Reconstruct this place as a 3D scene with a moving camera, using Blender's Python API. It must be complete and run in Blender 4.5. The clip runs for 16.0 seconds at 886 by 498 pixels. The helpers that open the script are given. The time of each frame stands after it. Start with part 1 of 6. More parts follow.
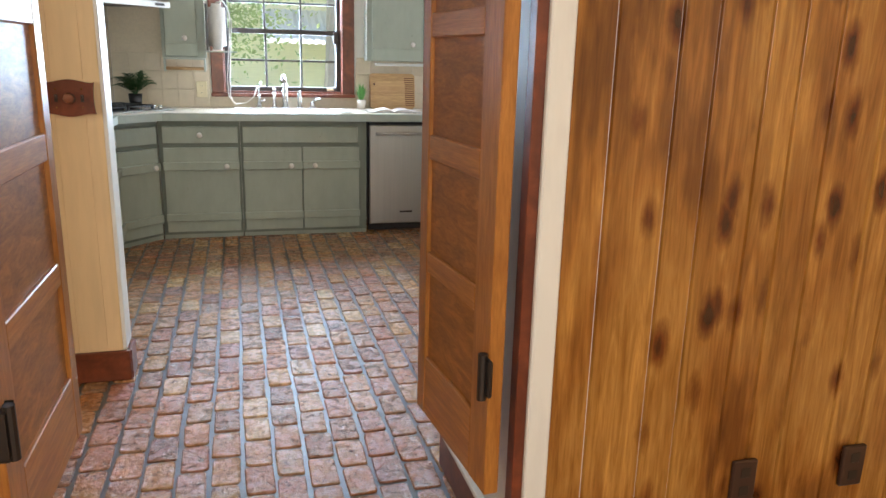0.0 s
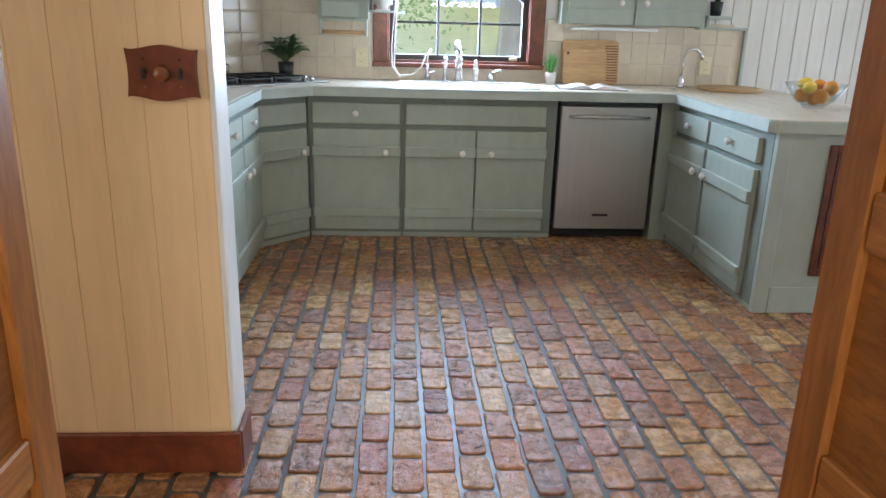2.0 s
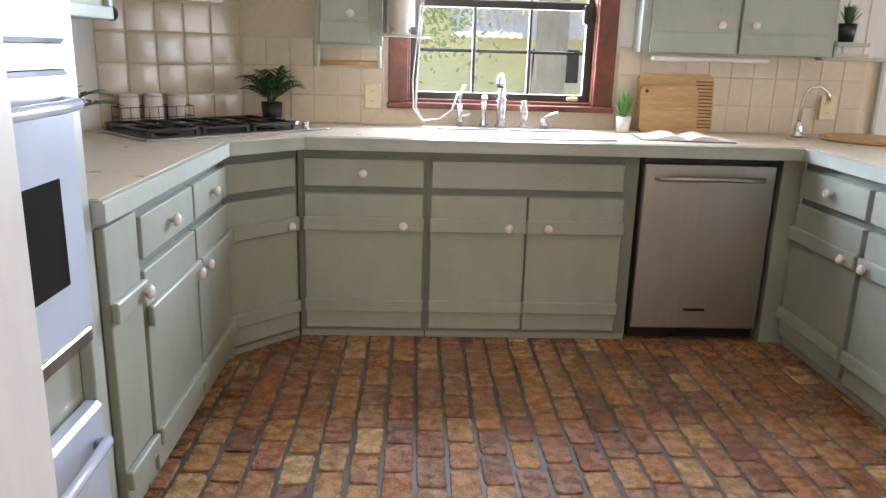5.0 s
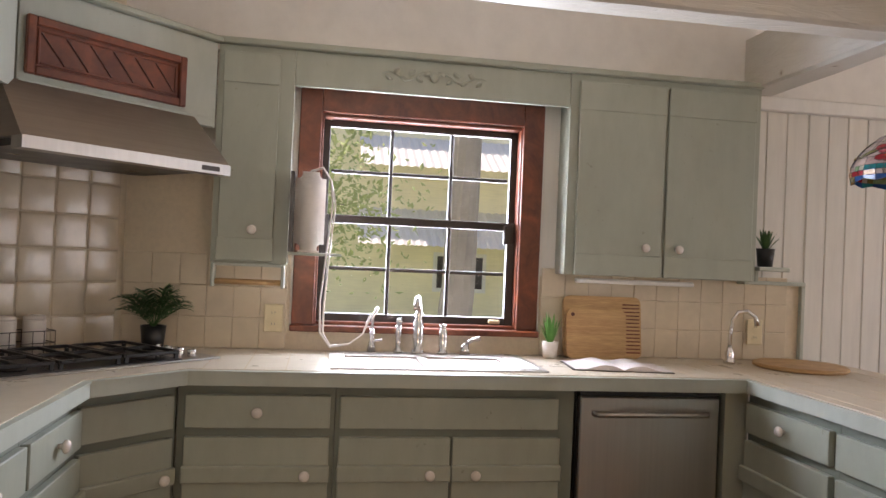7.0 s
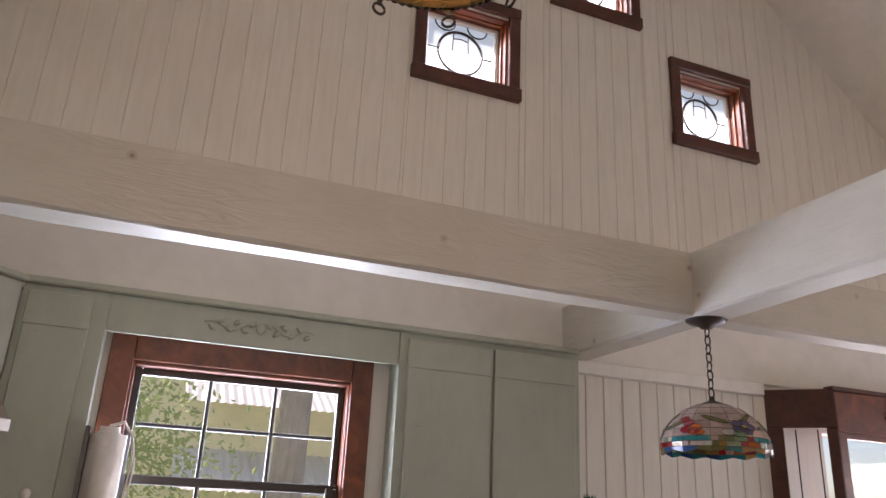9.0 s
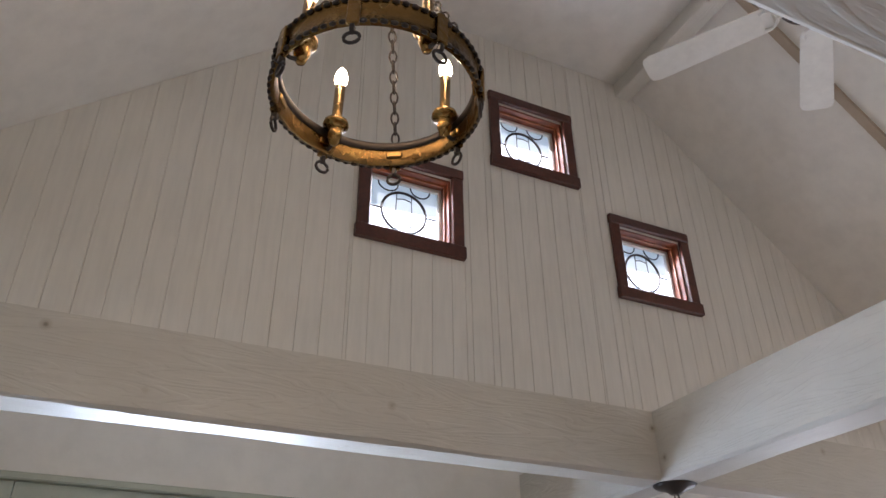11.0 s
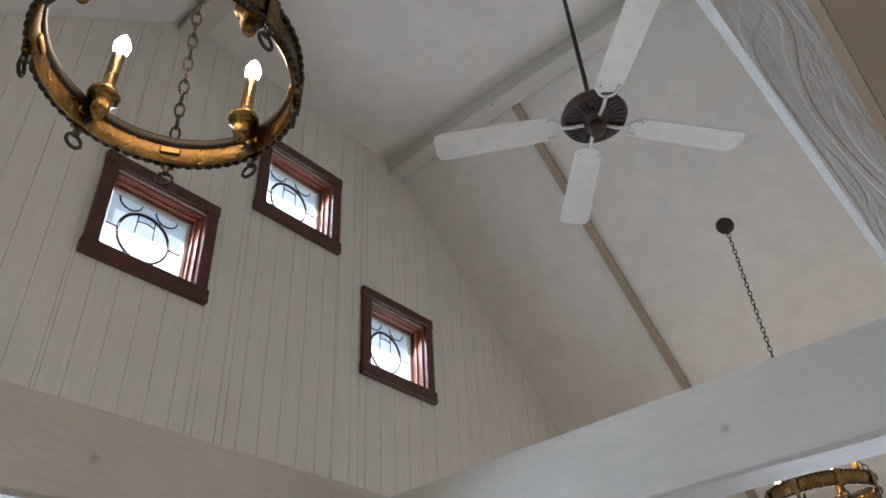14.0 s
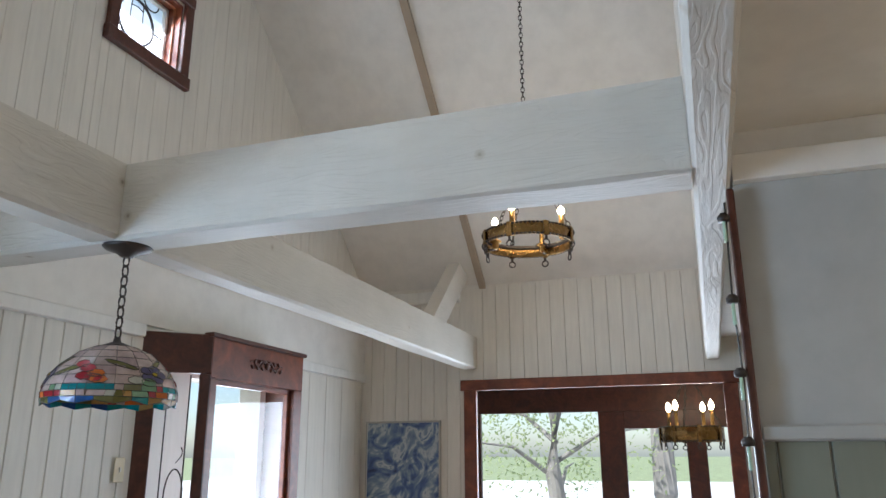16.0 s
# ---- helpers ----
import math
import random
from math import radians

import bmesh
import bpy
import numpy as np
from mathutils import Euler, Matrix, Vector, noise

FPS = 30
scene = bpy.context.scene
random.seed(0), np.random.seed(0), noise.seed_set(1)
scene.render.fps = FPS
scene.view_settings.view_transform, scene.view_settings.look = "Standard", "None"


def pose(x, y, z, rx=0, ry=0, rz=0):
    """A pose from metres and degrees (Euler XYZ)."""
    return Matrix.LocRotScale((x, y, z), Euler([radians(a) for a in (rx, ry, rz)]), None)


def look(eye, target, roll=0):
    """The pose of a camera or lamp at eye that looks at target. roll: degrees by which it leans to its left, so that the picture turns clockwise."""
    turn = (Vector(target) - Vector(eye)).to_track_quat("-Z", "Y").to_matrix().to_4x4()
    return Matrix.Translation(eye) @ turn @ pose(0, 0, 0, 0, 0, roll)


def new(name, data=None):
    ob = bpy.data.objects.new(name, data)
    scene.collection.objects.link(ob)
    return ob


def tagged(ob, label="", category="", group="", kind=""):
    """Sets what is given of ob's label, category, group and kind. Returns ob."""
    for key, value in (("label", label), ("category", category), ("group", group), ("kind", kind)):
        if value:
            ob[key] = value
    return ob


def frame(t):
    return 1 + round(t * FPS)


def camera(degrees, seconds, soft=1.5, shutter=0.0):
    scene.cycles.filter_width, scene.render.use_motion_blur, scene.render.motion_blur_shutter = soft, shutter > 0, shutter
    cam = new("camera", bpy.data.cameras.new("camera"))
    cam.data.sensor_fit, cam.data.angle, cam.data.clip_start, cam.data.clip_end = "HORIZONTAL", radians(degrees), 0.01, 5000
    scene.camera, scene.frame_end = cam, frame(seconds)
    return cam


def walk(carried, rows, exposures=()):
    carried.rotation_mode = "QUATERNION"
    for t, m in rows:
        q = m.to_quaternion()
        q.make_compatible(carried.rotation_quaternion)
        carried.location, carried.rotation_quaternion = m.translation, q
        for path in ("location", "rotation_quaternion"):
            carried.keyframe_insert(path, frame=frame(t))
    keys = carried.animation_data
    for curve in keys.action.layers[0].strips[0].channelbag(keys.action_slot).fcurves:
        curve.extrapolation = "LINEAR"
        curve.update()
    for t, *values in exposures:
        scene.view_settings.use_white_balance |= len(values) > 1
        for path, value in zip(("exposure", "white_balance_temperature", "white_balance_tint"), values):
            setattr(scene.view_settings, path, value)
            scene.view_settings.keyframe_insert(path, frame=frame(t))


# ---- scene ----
cam = camera(61.8, 16.0)
PATH = [
    (0, (1.233, 1.263, 1.337), (1.75, 3.129, 0.837), 1.5),
    (0.5, (1.265, 1.506, 1.328), (1.581, 3.407, 0.792), 1.5),
    (1, (1.205, 1.8, 1.306), (1.4, 3.71, 0.745), 1.6),
    (1.5, (1.178, 2.111, 1.298), (1.316, 4.02, 0.717), 1.6),
    (2, (1.215, 2.423, 1.302), (1.335, 4.33, 0.71), 1.6),
    (2.5, (1.179, 2.692, 1.289), (1.312, 4.596, 0.693), 1.8),
    (3, (1.154, 2.924, 1.297), (1.322, 4.822, 0.691), 2.2),
    (3.2, (1.159, 3.013, 1.295), (1.326, 4.91, 0.684), 2.2),
    (5.3, (1.193, 3.76, 1.274), (1.262, 5.7, 0.794), 1.5),
    (5.5, (1.224, 3.809, 1.291), (1.292, 5.756, 0.841), 1.4),
    (6, (1.227, 3.933, 1.293), (1.314, 5.907, 0.981), 1.5),
    (6.5, (1.155, 4.055, 1.325), (1.354, 6.039, 1.172), 2.1),
    (7, (1.16, 4.09, 1.349), (1.482, 6.064, 1.372), 2.5),
    (7.5, (1.16, 4.101, 1.374), (1.621, 6.036, 1.584), 3.0),
    (8, (1.216, 4.093, 1.432), (1.761, 5.982, 1.802), 3.4),
    (8.5, (1.217, 4.108, 1.439), (1.837, 5.936, 1.965), 3.3),
    (9, (1.215, 4.128, 1.45), (1.888, 5.892, 2.111), 2.8),
    (9.5, (1.213, 4.15, 1.467), (1.919, 5.85, 2.251), 2.0),
    (10, (1.213, 4.155, 1.493), (1.932, 5.799, 2.377), 1.0),
    (10.2, (1.206, 4.17, 1.502), (1.932, 5.79, 2.423), 0.6),
    (12.3, (1.332, 4.421, 1.547), (2.129, 5.822, 2.731), -1.1),
    (12.5, (1.311, 4.452, 1.556), (2.151, 5.818, 2.752), -1.5),
    (13, (1.273, 4.504, 1.563), (2.227, 5.769, 2.784), -2.4),
    (13.5, (1.249, 4.543, 1.581), (2.329, 5.698, 2.806), -3.1),
    (14, (1.276, 4.549, 1.59), (2.517, 5.562, 2.787), -3.8),
    (14.5, (1.322, 4.598, 1.566), (2.759, 5.457, 2.661), -3.7),
    (15, (1.326, 4.615, 1.555), (2.934, 5.36, 2.483), -2.7),
    (15.5, (1.328, 4.628, 1.547), (3.062, 5.303, 2.28), -1.4),
    (16, (1.332, 4.643, 1.531), (3.149, 5.28, 2.069), -0.2),
]
walk(cam, [(t, look(eye, target, roll)) for t, eye, target, roll in PATH], [(0, 1.12, 6000, 8), (1.5, 1.2, 6100, 8), (2.5, 1.05, 5000, 8), (3.5, 1.15, 5200, 10), (5.3, 1.18, 6600, 19), (7, 0.45, 7100, 24), (9, 0.2, 6800, 26), (12.5, 0.02, 5900, 13), (14.5, 0.12, 5900, 12), (16, 0.38, 5700, 9)])

# ---- light ----
world = bpy.data.worlds.new("world")
scene.world = world
world.use_nodes = True
wn = world.node_tree
sky = wn.nodes.new("ShaderNodeTexSky")
sky.sky_type, sky.sun_disc = "NISHITA", False
sky.dust_density, sky.air_density = 1.2, 1.0
SUN = Vector((0.85, -0.42, -1.2)).normalized()
sky.sun_elevation = math.asin(-SUN.z)
sky.sun_rotation = math.atan2(-SUN.x, -SUN.y)
wn.links.new(sky.outputs[0], wn.nodes["Background"].inputs[0])
wn.nodes["Background"].inputs[1].default_value = 0.15
sun = new("sun", bpy.data.lights.new("sun", "SUN"))
sun.data.energy, sun.data.angle, sun.data.color = 5.0, radians(0.5), (1, 0.95, 0.86)
sun.matrix_world = look((0, 20, 30), Vector((0, 20, 30)) + SUN)


def window_light(name, eye, target, w, h, power, color=(0.86, 0.93, 1.0)):
    lamp = new(name, bpy.data.lights.new(name, "AREA"))
    lamp.data.shape, lamp.data.size, lamp.data.size_y = "RECTANGLE", w, h
    lamp.data.energy, lamp.data.color = power * 0.44, color
    lamp.matrix_world = look(eye, target)
    return lamp


window_light("light_kitchen_window", (1.6, 7.56, 1.5), (1.6, 6, 1.35), 0.9, 0.93, 165, (0.70, 0.85, 1.0))
window_light("light_entry_doors", (7.22, 5.45, 1.1), (6, 5.45, 1.1), 1.85, 1.8, 100)
window_light("light_bay", (5.22, 7.5, 1.1), (5.0, 6.2, 1.0), 0.7, 1.6, 60)
window_light("light_hall", (1.3, -0.86, 1.5), (1.4, 1, 1.2), 1.6, 1.3, 75, (1.0, 0.90, 0.74))
for gx, gz in ((2.55, 3.91), (3.4, 4.655), (4.247, 3.91)):
    window_light("light_gable_window", (gx, 7.53, gz), (gx + 0.1, 5.2, gz - 1.9), 0.42, 0.4, 14, (0.9, 0.95, 1.0))
# Added fill from the west; no window stands behind this lamp.
window_light("fill_west", (-2.3, 2.4, 1.6), (0, 2.6, 1.3), 1.2, 1.2, 40, (1.0, 0.88, 0.7))
nook = new("light_nook_lamp", bpy.data.lights.new("light_nook_lamp", "POINT"))
nook.data.energy, nook.data.color, nook.data.shadow_soft_size = 6, (1, 0.74, 0.42), 0.12
nook.location = (2.85, 3.35, 1.55)


# ---- materials ----
def shader(name, rough=0.6, metal=0.0):
    m = bpy.data.materials.new(name)
    m.use_nodes = True
    nt = m.node_tree
    b = nt.nodes["Principled BSDF"]
    b.inputs["Roughness"].default_value = rough
    b.inputs["Metallic"].default_value = metal
    return m, nt, b


def node(nt, kind, **values):
    n = nt.nodes.new(kind)
    for k, v in values.items():
        n.inputs[k].default_value = v
    return n


def coords(nt, scale=(1, 1, 1), world_space=False):
    if world_space:
        src = nt.nodes.new("ShaderNodeNewGeometry").outputs["Position"]
    else:
        src = nt.nodes.new("ShaderNodeTexCoord").outputs["Object"]
    mp = nt.nodes.new("ShaderNodeMapping")
    mp.inputs["Scale"].default_value = scale
    nt.links.new(src, mp.inputs[0])
    return mp.outputs[0]


def ramp(nt, fac, stops):
    r = nt.nodes.new("ShaderNodeValToRGB")
    e = r.color_ramp.elements
    while len(e) < len(stops):
        e.new(0.5)
    for el, (p, c) in zip(e, stops):
        el.position, el.color = p, (*c, 1)
    nt.links.new(fac, r.inputs[0])
    return r.outputs[0]


def mix(nt, a, b, fac, kind="MIX"):
    m = nt.nodes.new("ShaderNodeMix")
    m.data_type, m.blend_type = "RGBA", kind
    for i, v in ((6, a), (7, b), (0, fac)):
        if hasattr(v, "links"):
            nt.links.new(v, m.inputs[i])
        else:
            m.inputs[i].default_value = v if i == 0 else (*v, 1)
    return m.outputs[2]


def noise_tex(nt, vec, scale, detail=4, rough=0.6, distort=0.0):
    n = nt.nodes.new("ShaderNodeTexNoise")
    n.inputs["Scale"].default_value, n.inputs["Detail"].default_value = scale, detail
    n.inputs["Roughness"].default_value, n.inputs["Distortion"].default_value = rough, distort
    nt.links.new(vec, n.inputs["Vector"])
    return n.outputs["Fac"]


def bump(nt, b, height, strength=0.3, dist=0.01):
    n = nt.nodes.new("ShaderNodeBump")
    n.inputs["Strength"].default_value, n.inputs["Distance"].default_value = strength, dist
    nt.links.new(height, n.inputs["Height"])
    nt.links.new(n.outputs[0], b.inputs["Normal"])


def paint(name, color, vary=0.12, rough=0.5, grain=(40, 40, 6), bumps=0.15, metal=0.0, dirt=0.0):
    m, nt, b = shader(name, rough, metal)
    v = coords(nt, world_space=True)
    big = noise_tex(nt, v, 1.7, 5)
    dark = tuple(c * (1 - vary) for c in color)
    light = tuple(min(1, c * (1 + vary * 0.6)) for c in color)
    col = ramp(nt, big, [(0.3, dark), (0.7, light)])
    g = noise_tex(nt, coords(nt, grain, True), 1.0, 5)
    col = mix(nt, col, ramp(nt, g, [(0.25, (0.86, 0.86, 0.86)), (0.6, (1, 1, 1))]), 0.7, "MULTIPLY")
    if dirt:
        s = noise_tex(nt, v, 30, 3)
        col = mix(nt, col, ramp(nt, s, [(0.24, (0.35, 0.3, 0.25)), (0.3, (1, 1, 1))]), dirt, "MULTIPLY")
    nt.links.new(col, b.inputs["Base Color"])
    r = nt.nodes.new("ShaderNodeMapRange")
    r.inputs["To Min"].default_value, r.inputs["To Max"].default_value = max(0.05, rough - 0.1), min(1, rough + 0.12)
    nt.links.new(noise_tex(nt, v, 9, 4), r.inputs[0])
    nt.links.new(r.outputs[0], b.inputs["Roughness"])
    bump(nt, b, g, bumps, 0.004)
    return m


def beam_paint(name, color, grain):
    """Thick whitewash over rough sawn wood, its grain along the small scale, with knots and pinholes."""
    m, nt, b = shader(name, 0.5)
    v = coords(nt, grain, True)
    w = nt.nodes.new("ShaderNodeTexNoise")
    w.inputs["Scale"].default_value, w.inputs["Detail"].default_value, w.inputs["Distortion"].default_value = 1.6, 1.5, 0.8
    nt.links.new(v, w.inputs["Vector"])
    rings = nt.nodes.new("ShaderNodeMath")
    rings.operation = "MULTIPLY"
    rings.inputs[1].default_value = 60
    nt.links.new(w.outputs["Fac"], rings.inputs[0])
    wave = nt.nodes.new("ShaderNodeMath")
    wave.operation = "SINE"
    nt.links.new(rings.outputs[0], wave.inputs[0])
    ridge = ramp(nt, wave.outputs[0], [(0.0, (0, 0, 0)), (0.45, (0.85, 0.85, 0.85)), (1.0, (1, 1, 1))])
    rough = noise_tex(nt, coords(nt, tuple(g * 3 for g in grain), True), 1.5, 5, 0.7)
    flat = coords(nt, world_space=True)
    col = ramp(nt, noise_tex(nt, flat, 2.2, 5), [(0.3, tuple(c * 0.86 for c in color)), (0.7, color)])
    col = mix(nt, col, ramp(nt, rough, [(0.3, (0.84, 0.83, 0.81)), (0.55, (1, 1, 1))]), 0.3, "MULTIPLY")
    hole = nt.nodes.new("ShaderNodeTexVoronoi")
    hole.inputs["Scale"].default_value = 5.5
    nt.links.new(flat, hole.inputs["Vector"])
    col = mix(nt, col, ramp(nt, hole.outputs["Distance"], [(0.02, (0.3, 0.24, 0.19)), (0.05, (0.75, 0.7, 0.63)), (0.11, (1, 1, 1))]), 0.8, "MULTIPLY")
    nt.links.new(col, b.inputs["Base Color"])
    h = mix(nt, ridge, ramp(nt, rough, [(0.2, (0, 0, 0)), (0.8, (1, 1, 1))]), 0.6)
    bump(nt, b, h, 0.36, 0.008)
    return m


def wood(name, dark, light, rough=0.4, scale=(3, 40, 3), knots=0.0, coat=0.0, piece=False):
    """Grain runs along the axis with the small scale, in the thing's own space."""
    m, nt, b = shader(name, rough)
    v = coords(nt, scale)
    if piece:
        info = nt.nodes.new("ShaderNodeObjectInfo")
        add = nt.nodes.new("ShaderNodeVectorMath")
        add.operation = "MULTIPLY_ADD"
        add.inputs[1].default_value = (37, 53, 71)
        nt.links.new(info.outputs["Random"], add.inputs[0])
        nt.links.new(v, add.inputs[2])
        v = add.outputs[0]
    g = noise_tex(nt, v, 1.0, 8, 0.62, 1.2)
    col = ramp(nt, g, [(0.3, dark), (0.52, tuple((a + c) / 2 for a, c in zip(dark, light))), (0.68, light)])
    fine = noise_tex(nt, coords(nt, tuple(s * 6 for s in scale)), 1.0, 3)
    col = mix(nt, col, ramp(nt, fine, [(0.35, (0.7, 0.66, 0.6)), (0.6, (1, 1, 1))]), 0.6, "MULTIPLY")
    if knots:
        src = nt.nodes.new("ShaderNodeTexVoronoi")
        src.inputs["Scale"].default_value = 1.0
        src.inputs["Randomness"].default_value = 1.0
        kv = coords(nt, (10, 10, 4.2), True)
        nt.links.new(kv, src.inputs["Vector"])
        wob = nt.nodes.new("ShaderNodeMath")
        wob.operation = "MULTIPLY_ADD"
        wob.inputs[1].default_value = 0.26
        nt.links.new(noise_tex(nt, kv, 3.0, 4), wob.inputs[0])
        nt.links.new(src.outputs["Distance"], wob.inputs[2])
        col = mix(nt, col, ramp(nt, wob.outputs[0], [(0.22, (0.10, 0.035, 0.03)), (0.28, (0.34, 0.17, 0.12)), (0.44, (1, 1, 1))]), knots, "MULTIPLY")
        haze = noise_tex(nt, coords(nt, (5, 5, 1.6), True), 1.0, 3)
        col = mix(nt, col, ramp(nt, haze, [(0.36, (0.34, 0.2, 0.13)), (0.46, (0.75, 0.6, 0.45)), (0.6, (1.05, 1.05, 1.0))]), 0.8, "MULTIPLY")
    nt.links.new(col, b.inputs["Base Color"])
    b.inputs["Coat Weight"].default_value = coat
    b.inputs["Coat Roughness"].default_value = 0.15
    bump(nt, b, g, 0.2, 0.003)
    return m


def brick_paint(name, island=False):
    m, nt, b = shader(name, 0.45)
    if island:
        rnd = nt.nodes.new("ShaderNodeNewGeometry").outputs["Random Per Island"]
    else:
        rnd = nt.nodes.new("ShaderNodeObjectInfo").outputs["Random"]
    v = coords(nt, world_space=True)
    base = ramp(nt, rnd, [(0.0, (0.20, 0.075, 0.035)), (0.15, (0.40, 0.16, 0.05)), (0.3, (0.24, 0.115, 0.06)), (0.45, (0.47, 0.25, 0.085)),
                          (0.6, (0.33, 0.13, 0.075)), (0.75, (0.40, 0.20, 0.065)), (0.88, (0.54, 0.35, 0.16)), (1.0, (0.25, 0.11, 0.075))])
    n1 = noise_tex(nt, v, 22, 6, 0.7)
    col = mix(nt, base, ramp(nt, n1, [(0.3, (0.28, 0.24, 0.22)), (0.44, (0.78, 0.76, 0.72)), (0.66, (1.4, 1.36, 1.2))]), 0.9, "MULTIPLY")
    n2 = noise_tex(nt, v, 5, 4)
    col = mix(nt, col, (0.46, 0.32, 0.21), ramp(nt, n2, [(0.56, (0, 0, 0)), (0.72, (0.45, 0.45, 0.45))]))
    pits = nt.nodes.new("ShaderNodeTexVoronoi")
    pits.inputs["Scale"].default_value = 85
    nt.links.new(v, pits.inputs["Vector"])
    pit = ramp(nt, pits.outputs["Distance"], [(0.1, (0, 0, 0)), (0.22, (1, 1, 1))])
    patch = ramp(nt, noise_tex(nt, v, 9, 3), [(0.38, (1, 1, 1)), (0.5, (0, 0, 0))])
    pit = mix(nt, pit, patch, 1.0, "LIGHTEN")
    col = mix(nt, col, mix(nt, (0.2, 0.16, 0.14), (1, 1, 1), pit), 0.85, "MULTIPLY")
    nt.links.new(col, b.inputs["Base Color"])
    r = nt.nodes.new("ShaderNodeMapRange")
    r.inputs["From Min"].default_value, r.inputs["From Max"].default_value = 0.35, 0.65
    r.inputs["To Min"].default_value, r.inputs["To Max"].default_value = 0.12, 0.4
    nt.links.new(n1, r.inputs[0])
    nt.links.new(r.outputs[0], b.inputs["Roughness"])
    h = mix(nt, ramp(nt, n1, [(0.2, (0, 0, 0)), (0.8, (1, 1, 1))]), pit, 0.35, "MULTIPLY")
    b.inputs["Coat Weight"].default_value, b.inputs["Coat Roughness"].default_value = 0.4, 0.17
    bump(nt, b, h, 0.85, 0.009)
    nt.links.new(b.inputs["Normal"].links[0].from_socket, b.inputs["Coat Normal"])
    return m


SAGE = paint("sage_paint", (0.37, 0.395, 0.325), 0.08, 0.42, (14, 14, 5), 0.12, dirt=0.35)
# Worn, dirty sage, darkened further for the recess shade between door fronts.
SAGE_FRAME = paint("worn_shaded_sage", (0.205, 0.225, 0.185), 0.1, 0.5, (14, 14, 5), 0.15, dirt=0.5)
SAGE_LIGHT = paint("sage_edge_paint", (0.44, 0.47, 0.41), 0.08, 0.4, (14, 14, 5), 0.1, dirt=0.3)
CREAM = paint("cream_paint", (0.80, 0.60, 0.35), 0.05, 0.45, (25, 25, 3), 0.12)
WHITE_PLANK = paint("white_plank_paint", (0.72, 0.69, 0.63), 0.05, 0.5, (30, 30, 3), 0.15)
WHITE_TRIM = paint("white_trim_paint", (0.78, 0.77, 0.74), 0.05, 0.4, (20, 20, 4), 0.1)
PLASTER = paint("ceiling_plaster", (0.76, 0.74, 0.70), 0.05, 0.7, (8, 8, 8), 0.1)
BEAM = beam_paint("whitewashed_beam", (0.62, 0.585, 0.52), (1.2, 9, 9))
BEAM_Y = beam_paint("whitewashed_beam_cross", (0.64, 0.62, 0.57), (9, 1.2, 9))
# Tan stands for the shaded south face of the white rafter.
TAN = paint("tan_shaded_rafter", (0.40, 0.32, 0.24), 0.2, 0.5, (6, 40, 6), 0.3)
GREY_WALL = paint("grey_wall_paint", (0.42, 0.43, 0.42), 0.05, 0.6, (10, 10, 10), 0.08)
GREEN_PLANK = paint("green_grey_plank_paint", (0.2, 0.22, 0.18), 0.08, 0.5, (30, 30, 3), 0.15)
TILE = paint("cream_glazed_tile", (0.66, 0.56, 0.42), 0.12, 0.2, (14, 14, 14), 0.25)
GROUT = paint("grout", (0.68, 0.58, 0.44), 0.1, 0.8, (60, 60, 60), 0.2)
COUNTER = paint("counter_tile", (0.62, 0.54, 0.43), 0.06, 0.3, (20, 20, 20), 0.08)
MORTAR = paint("floor_mortar", (0.105, 0.10, 0.092), 0.3, 0.42, (50, 50, 50), 0.5)
BRICK = brick_paint("floor_brick")
BRICK_FAR = brick_paint("floor_brick_far", True)
OAK = wood("oak_varnish", (0.32, 0.12, 0.022), (0.54, 0.23, 0.045), 0.4, (22, 22, 3), coat=0.08)
OAK_X = wood("oak_rail_varnish", (0.36, 0.14, 0.03), (0.58, 0.26, 0.055), 0.45, (3, 3, 45), coat=0.08)
OAK_PANEL = wood("oak_panel_varnish", (0.25, 0.1, 0.022), (0.5, 0.21, 0.04), 0.5, (7, 7, 26), coat=0.03)
REDWOOD = wood("redwood_stain", (0.09, 0.02, 0.009), (0.24, 0.06, 0.022), 0.38, (6, 6, 6), coat=0.15)
# Redwood lightened as if lit, for gable beads; also colours the dimmer knob.
REDWOOD_LIT = wood("lit_redwood_varnish", (0.16, 0.045, 0.015), (0.36, 0.12, 0.045), 0.3, (6, 6, 6), coat=0.3)
REDWOOD_DARK = wood("dark_redwood_stain", (0.05, 0.014, 0.009), (0.12, 0.032, 0.018), 0.4, (8, 8, 8), coat=0.15)
PINE = wood("knotty_pine", (0.25, 0.105, 0.018), (0.56, 0.285, 0.068), 0.22, (30, 30, 2.2), knots=0.95, coat=0.4, piece=True)
BOARD_WOOD = wood("maple_board", (0.46, 0.27, 0.12), (0.66, 0.43, 0.2), 0.45, (3, 3, 40))
STEEL = paint("brushed_steel", (0.52, 0.50, 0.47), 0.06, 0.36, (60, 60, 1), 0.03, 1.0)
HOOD_STEEL = paint("hood_steel", (0.42, 0.36, 0.31), 0.1, 0.42, (2, 2, 120), 0.05, 1.0)
CHROME = paint("chrome", (0.75, 0.75, 0.75), 0.03, 0.12, (5, 5, 5), 0.0, 1.0)
BRASS = paint("aged_brass", (0.40, 0.24, 0.08), 0.5, 0.26, (25, 25, 25), 0.8, 1.0)
BRONZE = paint("dark_patina_brass", (0.24, 0.14, 0.048), 0.8, 0.26, (45, 45, 45), 1.0, 1.0, dirt=0.5)
IRON = paint("dark_iron", (0.06, 0.05, 0.045), 0.3, 0.45, (30, 30, 30), 0.4, 0.8)
